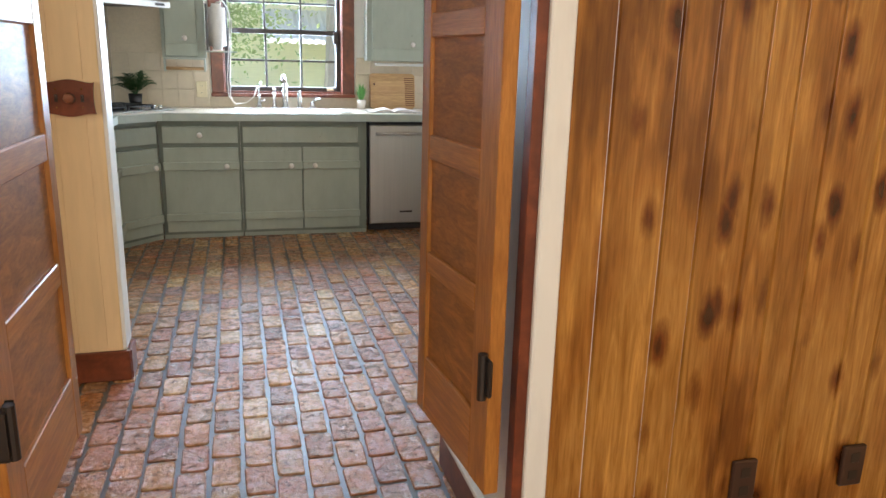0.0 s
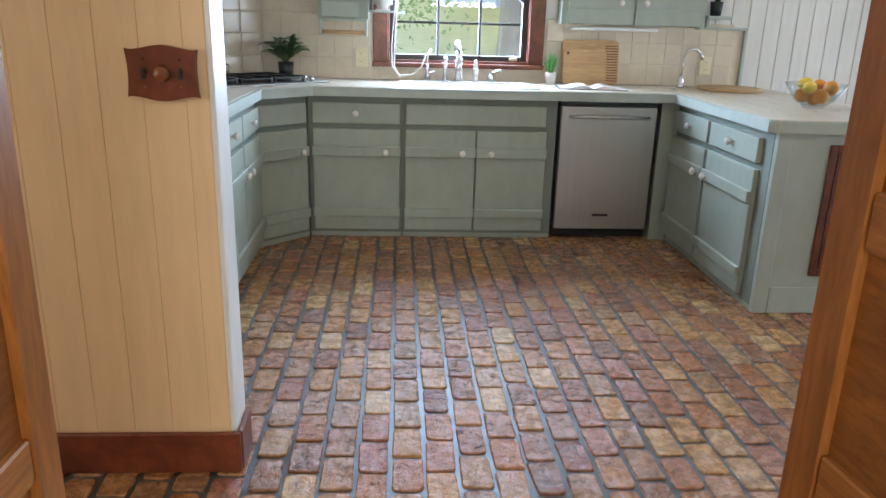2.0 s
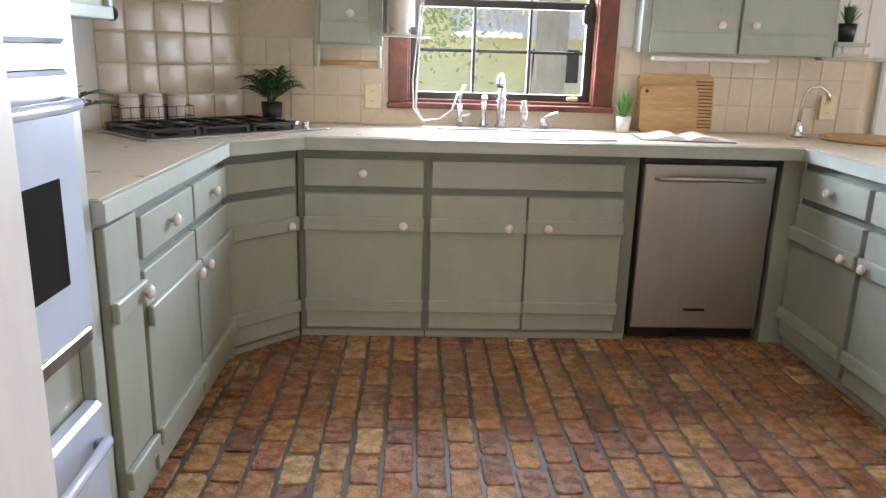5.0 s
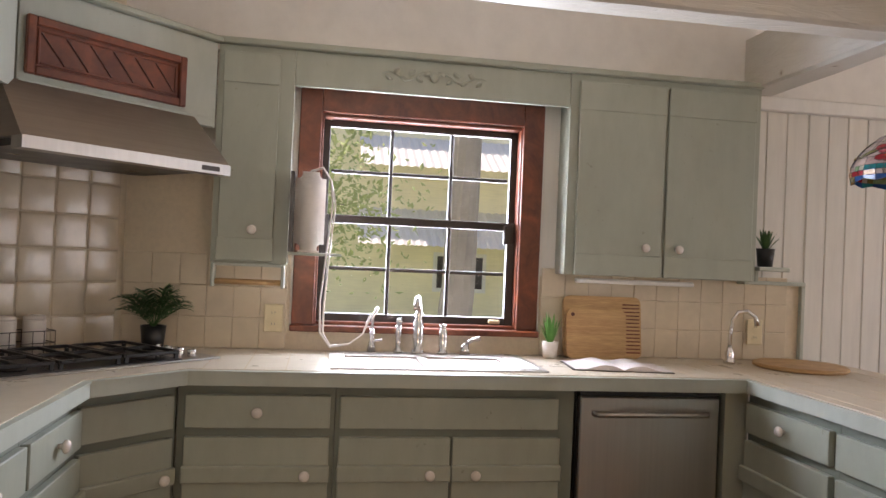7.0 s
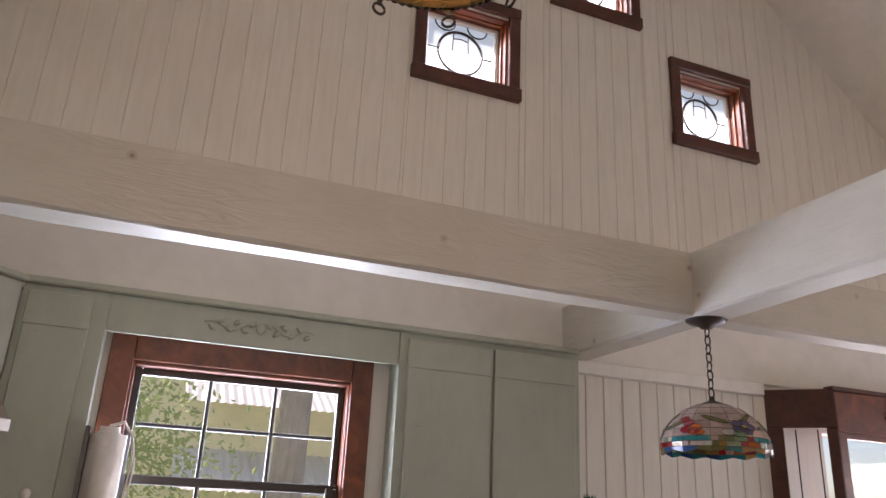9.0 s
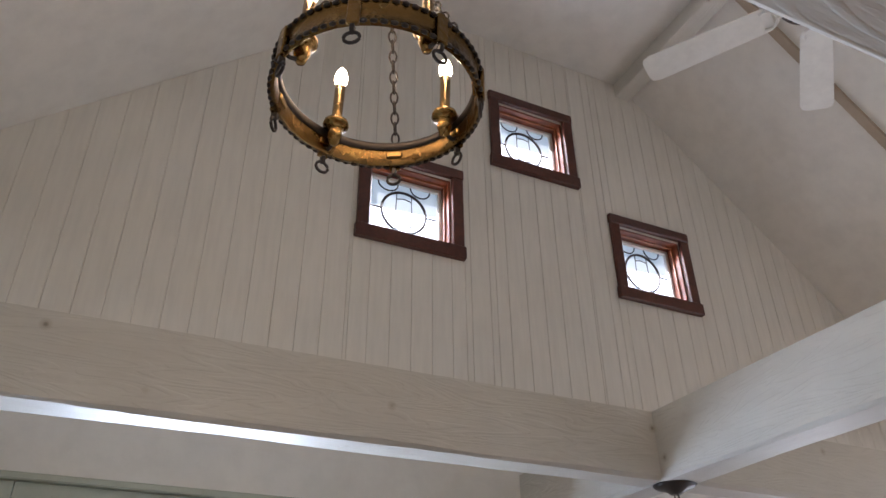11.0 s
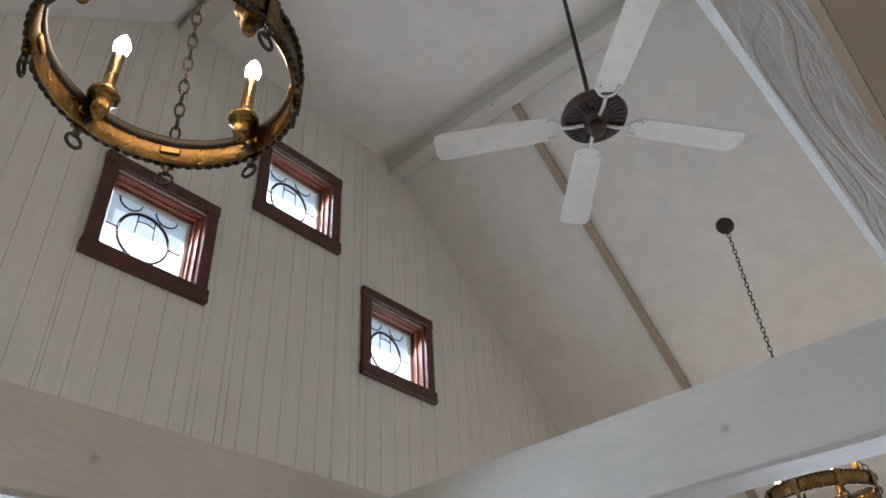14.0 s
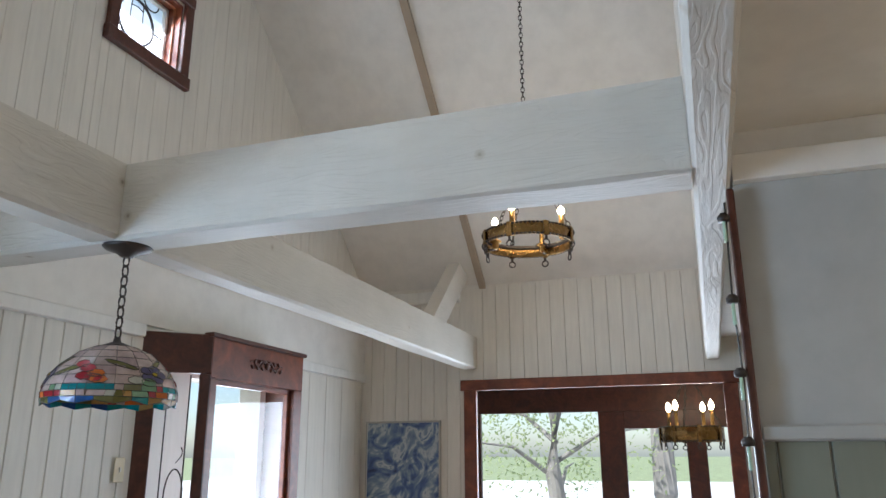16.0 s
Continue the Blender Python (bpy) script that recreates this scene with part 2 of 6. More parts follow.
BLACK = paint("black_enamel", (0.012, 0.012, 0.013), 0.2, 0.3, (30, 30, 30), 0.1)
DARK = paint("dark_bronze", (0.03, 0.022, 0.018), 0.2, 0.4, (30, 30, 30), 0.1)
BROWN = paint("brown_plastic", (0.06, 0.03, 0.02), 0.2, 0.4, (30, 30, 30), 0.1)
PORCELAIN = paint("white_porcelain", (0.78, 0.72, 0.66), 0.04, 0.25, (20, 20, 20), 0.0)
ENAMEL = paint("white_appliance", (0.5, 0.56, 0.66), 0.03, 0.2, (5, 5, 5), 0.0)
IVORY = paint("ivory_plastic", (0.72, 0.62, 0.4), 0.05, 0.35, (20, 20, 20), 0.0)
LEAF = paint("fern_leaf", (0.045, 0.12, 0.03), 0.4, 0.45, (60, 60, 60), 0.1)
LEAF_LIGHT = paint("grass_leaf", (0.13, 0.36, 0.07), 0.3, 0.45, (60, 60, 60), 0.1)
PAPER = paint("paper", (0.75, 0.68, 0.66), 0.1, 0.7, (50, 50, 50), 0.05)
ORANGE = paint("orange_peel", (0.75, 0.3, 0.03), 0.15, 0.4, (150, 150, 150), 0.3)
LEMON = paint("lemon_peel", (0.8, 0.55, 0.06), 0.15, 0.4, (150, 150, 150), 0.3)


def glass(name, color=(1, 1, 1), rough=0.0, clear=0.85):
    m, nt, b = shader(name, rough)
    out = nt.nodes["Material Output"]
    tr = nt.nodes.new("ShaderNodeBsdfTransparent")
    tr.inputs[0].default_value = (*color, 1)
    gl = nt.nodes.new("ShaderNodeBsdfGlossy")
    gl.inputs["Roughness"].default_value = rough
    lw = nt.nodes.new("ShaderNodeLayerWeight")
    lw.inputs[0].default_value = 0.2
    sc = nt.nodes.new("ShaderNodeMath")
    sc.operation = "MULTIPLY"
    sc.inputs[1].default_value = 0.35
    nt.links.new(lw.outputs["Facing"], sc.inputs[0])
    ms = nt.nodes.new("ShaderNodeMixShader")
    nt.links.new(sc.outputs[0], ms.inputs[0])
    nt.links.new(tr.outputs[0], ms.inputs[1])
    nt.links.new(gl.outputs[0], ms.inputs[2])
    nt.links.new(ms.outputs[0], out.inputs[0])
    return m


GLASS = glass("window_glass")
PALE_GLASS = glass("pale_textured_glass", (0.95, 0.98, 1.0))
pg = PALE_GLASS.node_tree
pl = pg.nodes.new("ShaderNodeBsdfTranslucent")
pl.inputs[0].default_value = (0.9, 0.95, 1.0, 1)
pm = pg.nodes.new("ShaderNodeMixShader")
pm.inputs[0].default_value = 0.55
last = pg.nodes["Material Output"].inputs[0].links[0].from_socket
pg.links.new(last, pm.inputs[1])
pg.links.new(pl.outputs[0], pm.inputs[2])
pg.links.new(pm.outputs[0], pg.nodes["Material Output"].inputs[0])
BOWL_GLASS = glass("bowl_glass", (0.88, 0.9, 0.9))
OVEN_GLASS = paint("oven_glass", (0.01, 0.01, 0.012), 0.1, 0.06, (5, 5, 5), 0.0)


def glow(name, color, power):
    m, nt, b = shader(name)
    b.inputs["Base Color"].default_value = (*color, 1)
    b.inputs["Emission Color"].default_value = (*color, 1)
    b.inputs["Emission Strength"].default_value = power
    return m


BULB = glow("lit_bulb", (1.0, 0.76, 0.46), 45)


# ---- mesh helpers ----
def put(name, bm, material, parent=None, label="", kind="", category="", group="", smooth=False, at=None):
    me = bpy.data.meshes.new(name)
    bmesh.ops.recalc_face_normals(bm, faces=bm.faces)
    if smooth:
        for f in bm.faces:
            f.smooth = True
    bm.to_mesh(me)
    bm.free()
    me.materials.append(material)
    ob = new(name, me)
    if at is not None:
        ob.matrix_world = at
    if parent is not None:
        ob.parent = parent
    return tagged(ob, label, category, group, kind)


def thing(name, at, label, category, group=""):
    ob = new(name)
    ob.matrix_world = at
    return tagged(ob, label, category, group)


def add_box(bm, x0, x1, y0, y1, z0, z1, bevel=0.0, m=None):
    r = bmesh.ops.create_cube(bm, size=1)
    vs = r["verts"]
    for v in vs:
        v.co = Vector(((x0 + x1) / 2 + v.co.x * (x1 - x0), (y0 + y1) / 2 + v.co.y * (y1 - y0), (z0 + z1) / 2 + v.co.z * (z1 - z0)))
    if bevel:
        es = {e for v in vs for e in v.link_edges}
        r2 = bmesh.ops.bevel(bm, geom=list(es), offset=bevel, segments=1, affect="EDGES")
        vs = list({v for f in r2["faces"] for v in f.verts} | {v for v in vs if v.is_valid})
    if m is not None:
        bmesh.ops.transform(bm, matrix=m, verts=vs)
    return vs


def boxm(*a, bevel=0.0, m=None):
    bm = bmesh.new()
    add_box(bm, *a, bevel=bevel, m=m)
    return bm


def prism(pts, z0, z1):
    """An upright prism over the plan pts."""
    bm = bmesh.new()
    lo = [bm.verts.new((x, y, z0)) for x, y in pts]
    hi = [bm.verts.new((x, y, z1)) for x, y in pts]
    bm.faces.new(lo[::-1])
    bm.faces.new(hi)
    for i in range(len(pts)):
        j = (i + 1) % len(pts)
        bm.faces.new((lo[i], lo[j], hi[j], hi[i]))
    return bm


def wall_prism(pts, y0, y1):
    """A slab between y0 and y1 over the outline pts of x and z."""
    bm = bmesh.new()
    a = [bm.verts.new((x, y0, z)) for x, z in pts]
    b = [bm.verts.new((x, y1, z)) for x, z in pts]
    bm.faces.new(a)
    bm.faces.new(b[::-1])
    for i in range(len(pts)):
        j = (i + 1) % len(pts)
        bm.faces.new((a[j], a[i], b[i], b[j]))
    return bm


def lathe(bm, profile, n=20, m=None):
    """Turns a profile of radius and height about z."""
    rings = []
    for r, z in profile:
        if r < 1e-5:
            rings.append([bm.verts.new((0, 0, z))])
        else:
            rings.append([bm.verts.new((r * math.cos(2 * math.pi * i / n), r * math.sin(2 * math.pi * i / n), z)) for i in range(n)])
    for a, b in zip(rings, rings[1:]):
        for i in range(n):
            j = (i + 1) % n
            if len(a) == 1 and len(b) == 1:
                continue
            if len(a) == 1:
                bm.faces.new((a[0], b[j], b[i]))
            elif len(b) == 1:
                bm.faces.new((a[i], a[j], b[0]))
            else:
                bm.faces.new((a[i], a[j], b[j], b[i]))
    if m is not None:
        bmesh.ops.transform(bm, matrix=m, verts=[v for r in rings for v in r])
    return bm


def turned(profile, n=20, m=None):
    return lathe(bmesh.new(), profile, n, m)


def tube(bm, path, r, n=8, closed=False):
    """A pipe of radius r along the points."""
    pts = [Vector(p) for p in path]
    rings = []
    for i, p in enumerate(pts):
        if closed:
            d = pts[(i + 1) % len(pts)] - pts[i - 1]
        else:
            d = pts[min(i + 1, len(pts) - 1)] - pts[max(i - 1, 0)]
        q = d.to_track_quat("Z", "Y")
        rr = r[i] if isinstance(r, (list, tuple)) else r
        rings.append([bm.verts.new(p + q @ Vector((rr * math.cos(2 * math.pi * k / n), rr * math.sin(2 * math.pi * k / n), 0))) for k in range(n)])
    ends = range(len(rings)) if closed else range(len(rings) - 1)
    for i in ends:
        a, b = rings[i], rings[(i + 1) % len(rings)]
        for k in range(n):
            bm.faces.new((a[k], a[(k + 1) % n], b[(k + 1) % n], b[k]))
    if not closed:
        bm.faces.new(rings[0][::-1])
        bm.faces.new(rings[-1])
    return bm


def piped(path, r, n=8, closed=False):
    return tube(bmesh.new(), path, r, n, closed)


def chain(bm, a, b, link=0.03, r=0.0028, w=0.009):
    """Oval links from a to b, turned by quarters."""
    a, b = Vector(a), Vector(b)
    n = max(2, int((b - a).length / (link * 0.78)))
    q = (b - a).to_track_quat("Z", "Y")
    for i in range(n):
        c = a.lerp(b, (i + 0.5) / n)
        turn = Matrix.Rotation(math.pi / 2 * (i % 2), 3, "Z")
        pts = [c + q @ (turn @ Vector((w * math.cos(t), 0, link / 2 * math.sin(t)))) for t in (2 * math.pi * k / 10 for k in range(10))]
        tube(bm, pts, r, 5, True)
    return bm


# ---- structure ----
I4 = Matrix.Identity(4)
NORTH, EAST, WEST = 7.40, 7.10, -0.16


def holed_wall(name, x0, x1, y0, y1, z0, z1, holes, material):
    """A slab along x with square openings (x0, x1, z0, z1)."""
    bm = bmesh.new()
    xs = sorted({x0, x1, *[h[0] for h in holes], *[h[1] for h in holes]})
    for a, b in zip(xs, xs[1:]):
        cuts = sorted((h[2], h[3]) for h in holes if h[0] <= a + 1e-6 and h[1] >= b - 1e-6)
        z = z0
        for c, d in cuts:
            if c > z:
                add_box(bm, a, b, y0, y1, z, c)
            z = d
        if z < z1:
            add_box(bm, a, b, y0, y1, z, z1)
    return put(name, bm, material, kind="structure")


GABLES = [(2.234, 3.612), (3.082, 4.356), (3.93, 3.612)]
holes = [(1.13, 2.06, 1.03, 1.97), (4.86, 5.58, 0.02, 1.96)] + [(x + 0.068, x + 0.566, z + 0.07, z + 0.53) for x, z in GABLES]
wall_north = holed_wall("wall_north", -0.4, 7.3, NORTH, NORTH + 0.16, -0.05, 6.3, holes, WHITE_PLANK)
put("mortar_bed", boxm(-3, 7.7, -1.2, 7.6, -0.2, -0.0085), MORTAR, kind="structure")
tagged(bpy.data.objects["mortar_bed"], kind="structure")


def roof_z(x):
    return 5.47 if 2.48 <= x <= 4.24 else (5.47 - 0.9 * (x - 4.24) if x > 4.24 else 5.47 - 0.9 * (2.48 - x))


# ceiling
bm = wall_prism([(-0.6, roof_z(-0.6)), (2.48, 5.47), (4.24, 5.47), (7.4, roof_z(7.4)), (7.4, roof_z(7.4) + 0.2), (4.3, 5.67), (2.4, 5.67), (-0.6, roof_z(-0.6) + 0.2)], 4.54, 7.555)
put("ceiling", bm, PLASTER, kind="structure")
put("ceiling_hall", boxm(-3, 7.3, -1.2, 4.531, 2.36, 2.46), PLASTER, kind="structure")
put("wall_vault_south", boxm(-0.6, 7.3, 4.532, 4.62, 2.47, 5.9), WHITE_PLANK, kind="structure")
put("wall_west", boxm(WEST - 0.15, WEST, 4.502, NORTH, 0, 3.4), WHITE_PLANK, kind="structure")
put("wall_far_south", boxm(EAST, EAST + 0.14, -1.2, 4.48, -0.05, 3.4), WHITE_PLANK, kind="structure")
put("wall_far_north", boxm(EAST, EAST + 0.14, 6.42, NORTH, -0.05, 3.4), WHITE_PLANK, kind="structure")
put("wall_far_over", boxm(EAST, EAST + 0.14, 4.48, 6.42, 2.05, 3.4), WHITE_PLANK, kind="structure")

# hall and nook
put("wall_hall_east", boxm(1.856, 3.30, 2.70, 2.745, 0, 2.36), WHITE_TRIM, kind="structure")
put("wall_hall_west", boxm(-0.6, 0.70, 2.70, 2.745, 0, 2.36), CREAM, kind="structure")
put("wall_hall_over", boxm(0.70, 1.856, 2.70, 2.745, 2.12, 2.36), WHITE_TRIM, kind="structure")
put("wall_stub", boxm(1.858, 1.95, 2.746, 3.42, 0, 2.36), WHITE_TRIM, kind="structure")
put("wall_back", boxm(-2.6, 3.6, -1.1, -1.0, 0, 2.36), CREAM, kind="structure")
put("wall_back_west", boxm(-2.6, -2.5, -1, 7, 0, 2.36), CREAM, kind="structure")
put("wall_hall_side", boxm(3.3, 3.4, -1, 2.642, 0, 2.36), CREAM, kind="structure")
put("wall_nook", boxm(-2.5, WEST, 4.502, 4.58, 0, 2.36), CREAM, kind="structure")
put("wall_switch", boxm(-2.5, 0.73, 4.374, 4.50, 0, 2.36), CREAM, kind="structure")
put("switch_wall_end_trim", boxm(0.73, 0.745, 4.368, 4.506, 0.132, 2.36, bevel=0.003), WHITE_TRIM, kind="structure")
put("baseboard_switch_wall", boxm(-2.5, 0.757, 4.356, 4.373, 0, 0.13, bevel=0.004), REDWOOD, kind="structure")
put("baseboard_switch_end", boxm(0.746, 0.761, 4.3735, 4.506, 0, 0.13, bevel=0.004), REDWOOD, kind="structure")
put("baseboard_stub", boxm(1.84, 1.857, 2.76, 3.435, 0, 0.125, bevel=0.004), REDWOOD, kind="structure")
put("trim_stub", boxm(1.834, 1.857, 2.76, 3.435, 0.1255, 0.142, bevel=0.003), WHITE_TRIM, kind="structure")

# grey partition beside the dining room
put("wall_partition", boxm(3.3, 3.42, 2.643, 4.53, 0, 2.21), GREY_WALL, kind="structure")
put("chair_rail", boxm(3.275, 3.3, 2.65, 4.53, 1.562, 1.598, bevel=0.005), GREY_WALL, kind="structure")
put("partition_cap", boxm(3.27, 3.42, 2.65, 4.53, 2.211, 2.285, bevel=0.003), PLASTER, kind="structure")
put("partition_upper", boxm(3.31, 3.42, 2.65, 4.53, 2.286, 2.359), PLASTER, kind="structure")
put("partition_casing", boxm(3.262, 3.30, 4.531, 4.55, 0, 2.19, bevel=0.004), REDWOOD_DARK, kind="structure")


def boards(name, parent, axis, a, b, z0, z1, plane, pitch, material, out=-1, top=None, thick=0.007, seed=1, even=True, kind=""):
    """Upright boards with v-edges along a wall; each one a piece of the wall."""
    rnd = random.Random(seed)
    p = a
    while p < b - 0.01:
        w = pitch if even else pitch * rnd.uniform(0.72, 1.35)
        q = min(p + w, b)
        zt = min(z1, top(p), top(q)) if top else z1
        if zt > z0 + 0.03:
            bm = bmesh.new()
            e = min(0.004, thick * 0.6)
            d = [(p + 0.0006, 0), (p + 0.0006 + e, thick), (q - 0.0006 - e, thick), (q - 0.0006, 0)]
            lo, hi = [], []
            for s, t in d:
                pt = (s, plane + out * t) if axis == "x" else (plane + out * t, s)
                za = min(z1, top(s)) if top else z1
                lo.append(bm.verts.new((*pt, z0)))
                hi.append(bm.verts.new((*pt, za)))
            for i in range(3):
                bm.faces.new((lo[i], lo[i + 1], hi[i + 1], hi[i]))
            bm.faces.new(lo)
            bm.faces.new(hi)
            put(name, bm, material, parent)
        p = q


# beams
def beam_x(name, x0, x1, y0, y1, z0, z1, material):
    bm = bmesh.new()
    n = max(2, int((x1 - x0) / 0.12))
    rings = []
    for i in range(n + 1):
        x = x0 + (x1 - x0) * i / n
        w = [noise.noise(Vector((x * 3.1, k * 7.7, y0))) * 0.006 for k in range(4)]
        rings.append([bm.verts.new(p) for p in ((x, y0, z0 + 0.012 + w[0]), (x, y0 + 0.012, z0 + w[1]), (x, y1 - 0.012, z0 + w[2]), (x, y1, z0 + 0.012 + w[3]), (x, y1, z1), (x, y0, z1))])
    for a, b in zip(rings, rings[1:]):
        for k in range(6):
            bm.faces.new((a[k], a[(k + 1) % 6], b[(k + 1) % 6], b[k]))
    bm.faces.new(rings[0])
    bm.faces.new(rings[-1][::-1])
    return put(name, bm, material, kind="structure")


beam_x("beam_kitchen", WEST, 3.129, 6.373, 6.50, 2.203, 2.458, BEAM)
beam_x("beam_dining", 3.281, EAST, 6.373, 6.50, 2.203, 2.458, BEAM)
b = beam_x("beam_cross", -7.399, -4.63, 3.13, 3.28, 2.2, 2.458, BEAM)
b.matrix_world = Matrix.Rotation(radians(-90), 4, "Z")
b.data.materials[0] = BEAM_Y
beam_x("beam_south", WEST, EAST, 4.535, 4.628, 2.203, 2.46, BEAM)
put("purlin_right", boxm(4.17, 4.30, 4.63, NORTH, 5.34, 5.47, bevel=0.006), BEAM_Y, kind="structure")
put("purlin_left", boxm(2.42, 2.55, 4.63, NORTH, 5.34, 5.47, bevel=0.006), BEAM_Y, kind="structure")
bm = wall_prism([(4.31, roof_z(4.31)), (7.09, roof_z(7.09)), (7.09, roof_z(7.09) - 0.045), (4.31, roof_z(4.31) - 0.045)], 6.29, 6.345)
put("rafter", bm, TAN, kind="structure")
bm = wall_prism([(6.10, 2.459), (6.36, 2.459), (6.93, 2.93), (6.70, 2.99)], 6.385, 6.485)
put("brace", bm, BEAM, kind="structure")
put("plate_far", boxm(EAST - 0.05, EAST, 6.51, NORTH - 0.03, 2.76, 2.86, bevel=0.004), WHITE_TRIM, kind="structure")
put("plate_board_north", boxm(WEST, EAST, NORTH - 0.028, NORTH, 2.196, 2.52, bevel=0.003), PLASTER, kind="structure")
put("plank_cap_north", boxm(3.17, 4.42, NORTH - 0.045, NORTH, 2.13, 2.195, bevel=0.004), WHITE_TRIM, kind="structure")
put("plank_cap_north_east", boxm(5.72, EAST, NORTH - 0.045, NORTH, 2.13, 2.195, bevel=0.004), WHITE_TRIM, kind="structure")


# ---- windows and doors ----
def frame_ring(bm, x0, x1, z0, z1, w, y0, y1, bevel=0.003):
    add_box(bm, x0, x0 + w, y0, y1, z0, z1, bevel)
    add_box(bm, x1 - w, x1, y0, y1, z0, z1, bevel)
    add_box(bm, x0 + w, x1 - w, y0, y1, z1 - w, z1, bevel)
    add_box(bm, x0 + w, x1 - w, y0, y1, z0, z0 + w, bevel)


win = tagged(new("window_kitchen"), "twelve-pane dark sash window in a wide redwood casing over the sink", "window", kind="structure")
put("side_casing", boxm(1.04, 1.135, 7.378, 7.4, 1.031, 2.066, bevel=0.003), REDWOOD, win)
put("side_casing", boxm(2.05, 2.147, 7.378, 7.4, 1.031, 2.066, bevel=0.003), REDWOOD, win)
put("head_casing", boxm(1.136, 2.049, 7.376, 7.4, 1.965, 2.07, bevel=0.003), REDWOOD, win)
put("window_sill", boxm(1.035, 2.15, 7.345, 7.4, 1.003, 1.03, bevel=0.004), REDWOOD, win)
bm = bmesh.new()
frame_ring(bm, 1.13, 2.06, 1.03, 1.965, 0.016, 7.4, 7.56)
put("jamb", bm, REDWOOD, win)
bm = bmesh.new()
frame_ring(bm, 1.146, 2.044, 1.042, 1.522, 0.038, 7.44, 7.468)
put("lower_sash", bm, DARK, win)
bm = bmesh.new()
frame_ring(bm, 1.146, 2.044, 1.49, 1.949, 0.03, 7.47, 7.496)
put("upper_sash", bm, DARK, win)
for k, (za, zb, yy) in enumerate(((1.080, 1.484, 7.454), (1.52, 1.919, 7.483))):
    x0, x1 = (1.184, 2.006) if k == 0 else (1.176, 2.014)
    for i in (1, 2):
        x = x0 + (x1 - x0) * i / 3
        put("muntin", boxm(x - 0.008, x + 0.008, yy - 0.009, yy + 0.009, za, zb, bevel=0.003), DARK, win)
    zm = (za + zb) / 2
    for i in range(3):
        xa, xb = x0 + (x1 - x0) * i / 3 + 0.009, x0 + (x1 - x0) * (i + 1) / 3 - 0.009
        put("muntin", boxm(xa, xb, yy - 0.009, yy + 0.009, zm - 0.008, zm + 0.008, bevel=0.003), DARK, win)
    p = put("pane", boxm(x0, x1, yy - 0.002, yy + 0.002, za, zb), GLASS, win)
    p.visible_shadow = False
put("sash_lock", boxm(1.985, 2.03, 7.42, 7.44, 1.42, 1.51, bevel=0.006), DARK, win, "dark sash lock")
put("sash_latch", boxm(1.93, 1.985, 7.425, 7.44, 1.052, 1.072, bevel=0.004), IVORY, win, "small yellowed sash latch")

def arc_points(cx, cz, rx, rz, a0, a1, n, y):
    return [(cx + rx * math.cos(radians(a0 + (a1 - a0) * k / n)), y, cz + rz * math.sin(radians(a0 + (a1 - a0) * k / n))) for k in range(n + 1)]


for gx, gz in GABLES:
    g = tagged(new("window_gable"), "small leaded window in a dark redwood frame high in the gable", "window", "gable windows", "structure")
    g.matrix_world = pose(gx, NORTH, gz)
    put("side_casing", boxm(0, 0.068, -0.03, 0, 0.075, 0.54, bevel=0.004), REDWOOD_DARK, g)
    put("side_casing", boxm(0.566, 0.634, -0.03, 0, 0.075, 0.54, bevel=0.004), REDWOOD_DARK, g)
    put("head_casing", boxm(-0.004, 0.638, -0.033, 0, 0.541, 0.608, bevel=0.004), REDWOOD_DARK, g)
    put("window_sill", boxm(-0.008, 0.642, -0.04, 0, -0.005, 0.074, bevel=0.004), REDWOOD_DARK, g)
    bm = bmesh.new()
    frame_ring(bm, 0.068, 0.566, 0.07, 0.53, 0.014, 0, 0.122)
    put("jamb", bm, REDWOOD, g)
    bm = bmesh.new()
    frame_ring(bm, 0.082, 0.552, 0.084, 0.516, 0.011, 0.04, 0.056)
    # Lighter redwood paints the lit strips along the jamb.
    put("stop_bead", bm, REDWOOD_LIT, g)
    bm = bmesh.new()
    frame_ring(bm, 0.083, 0.551, 0.085, 0.515, 0.022, 0.092, 0.122)
    put("sash", bm, WHITE_TRIM, g)
    CX, CZ, YL = 0.317, 0.3, 0.106
    bm = bmesh.new()
    tube(bm, arc_points(CX, CZ, 0.137, 0.137, 0, 348.75, 31, YL), 0.0085, 5, True)
    put("lead_ring", bm, IRON, g)
    bm = bmesh.new()
    for s in (-1, 1):
        tube(bm, [(CX + s * 0.137, YL, CZ), (CX + s * 0.206, YL, CZ)], 0.0065, 5)
        tube(bm, [(CX + s * 0.045, YL, CZ - 0.125), (CX + s * 0.05, YL, CZ), (CX + s * 0.045, YL, CZ + 0.125)], 0.0036, 5)
        tube(bm, [(CX - 0.048, YL, CZ + s * 0.085), (CX, YL, CZ + s * 0.095), (CX + 0.048, YL, CZ + s * 0.085)], 0.0036, 5)
        for u in (-1, 1):
            tube(bm, arc_points(CX + u * 0.1, CZ + s * 0.185, 0.062, 0.055, 180 if s > 0 else 0, 360 if s > 0 else 180, 8, YL), 0.0046, 5)
    put("lead_came", bm, IRON, g)
    p = put("pane", boxm(0.105, 0.529, 0.116, 0.119, 0.107, 0.493), PALE_GLASS, g)
    p.visible_shadow = False

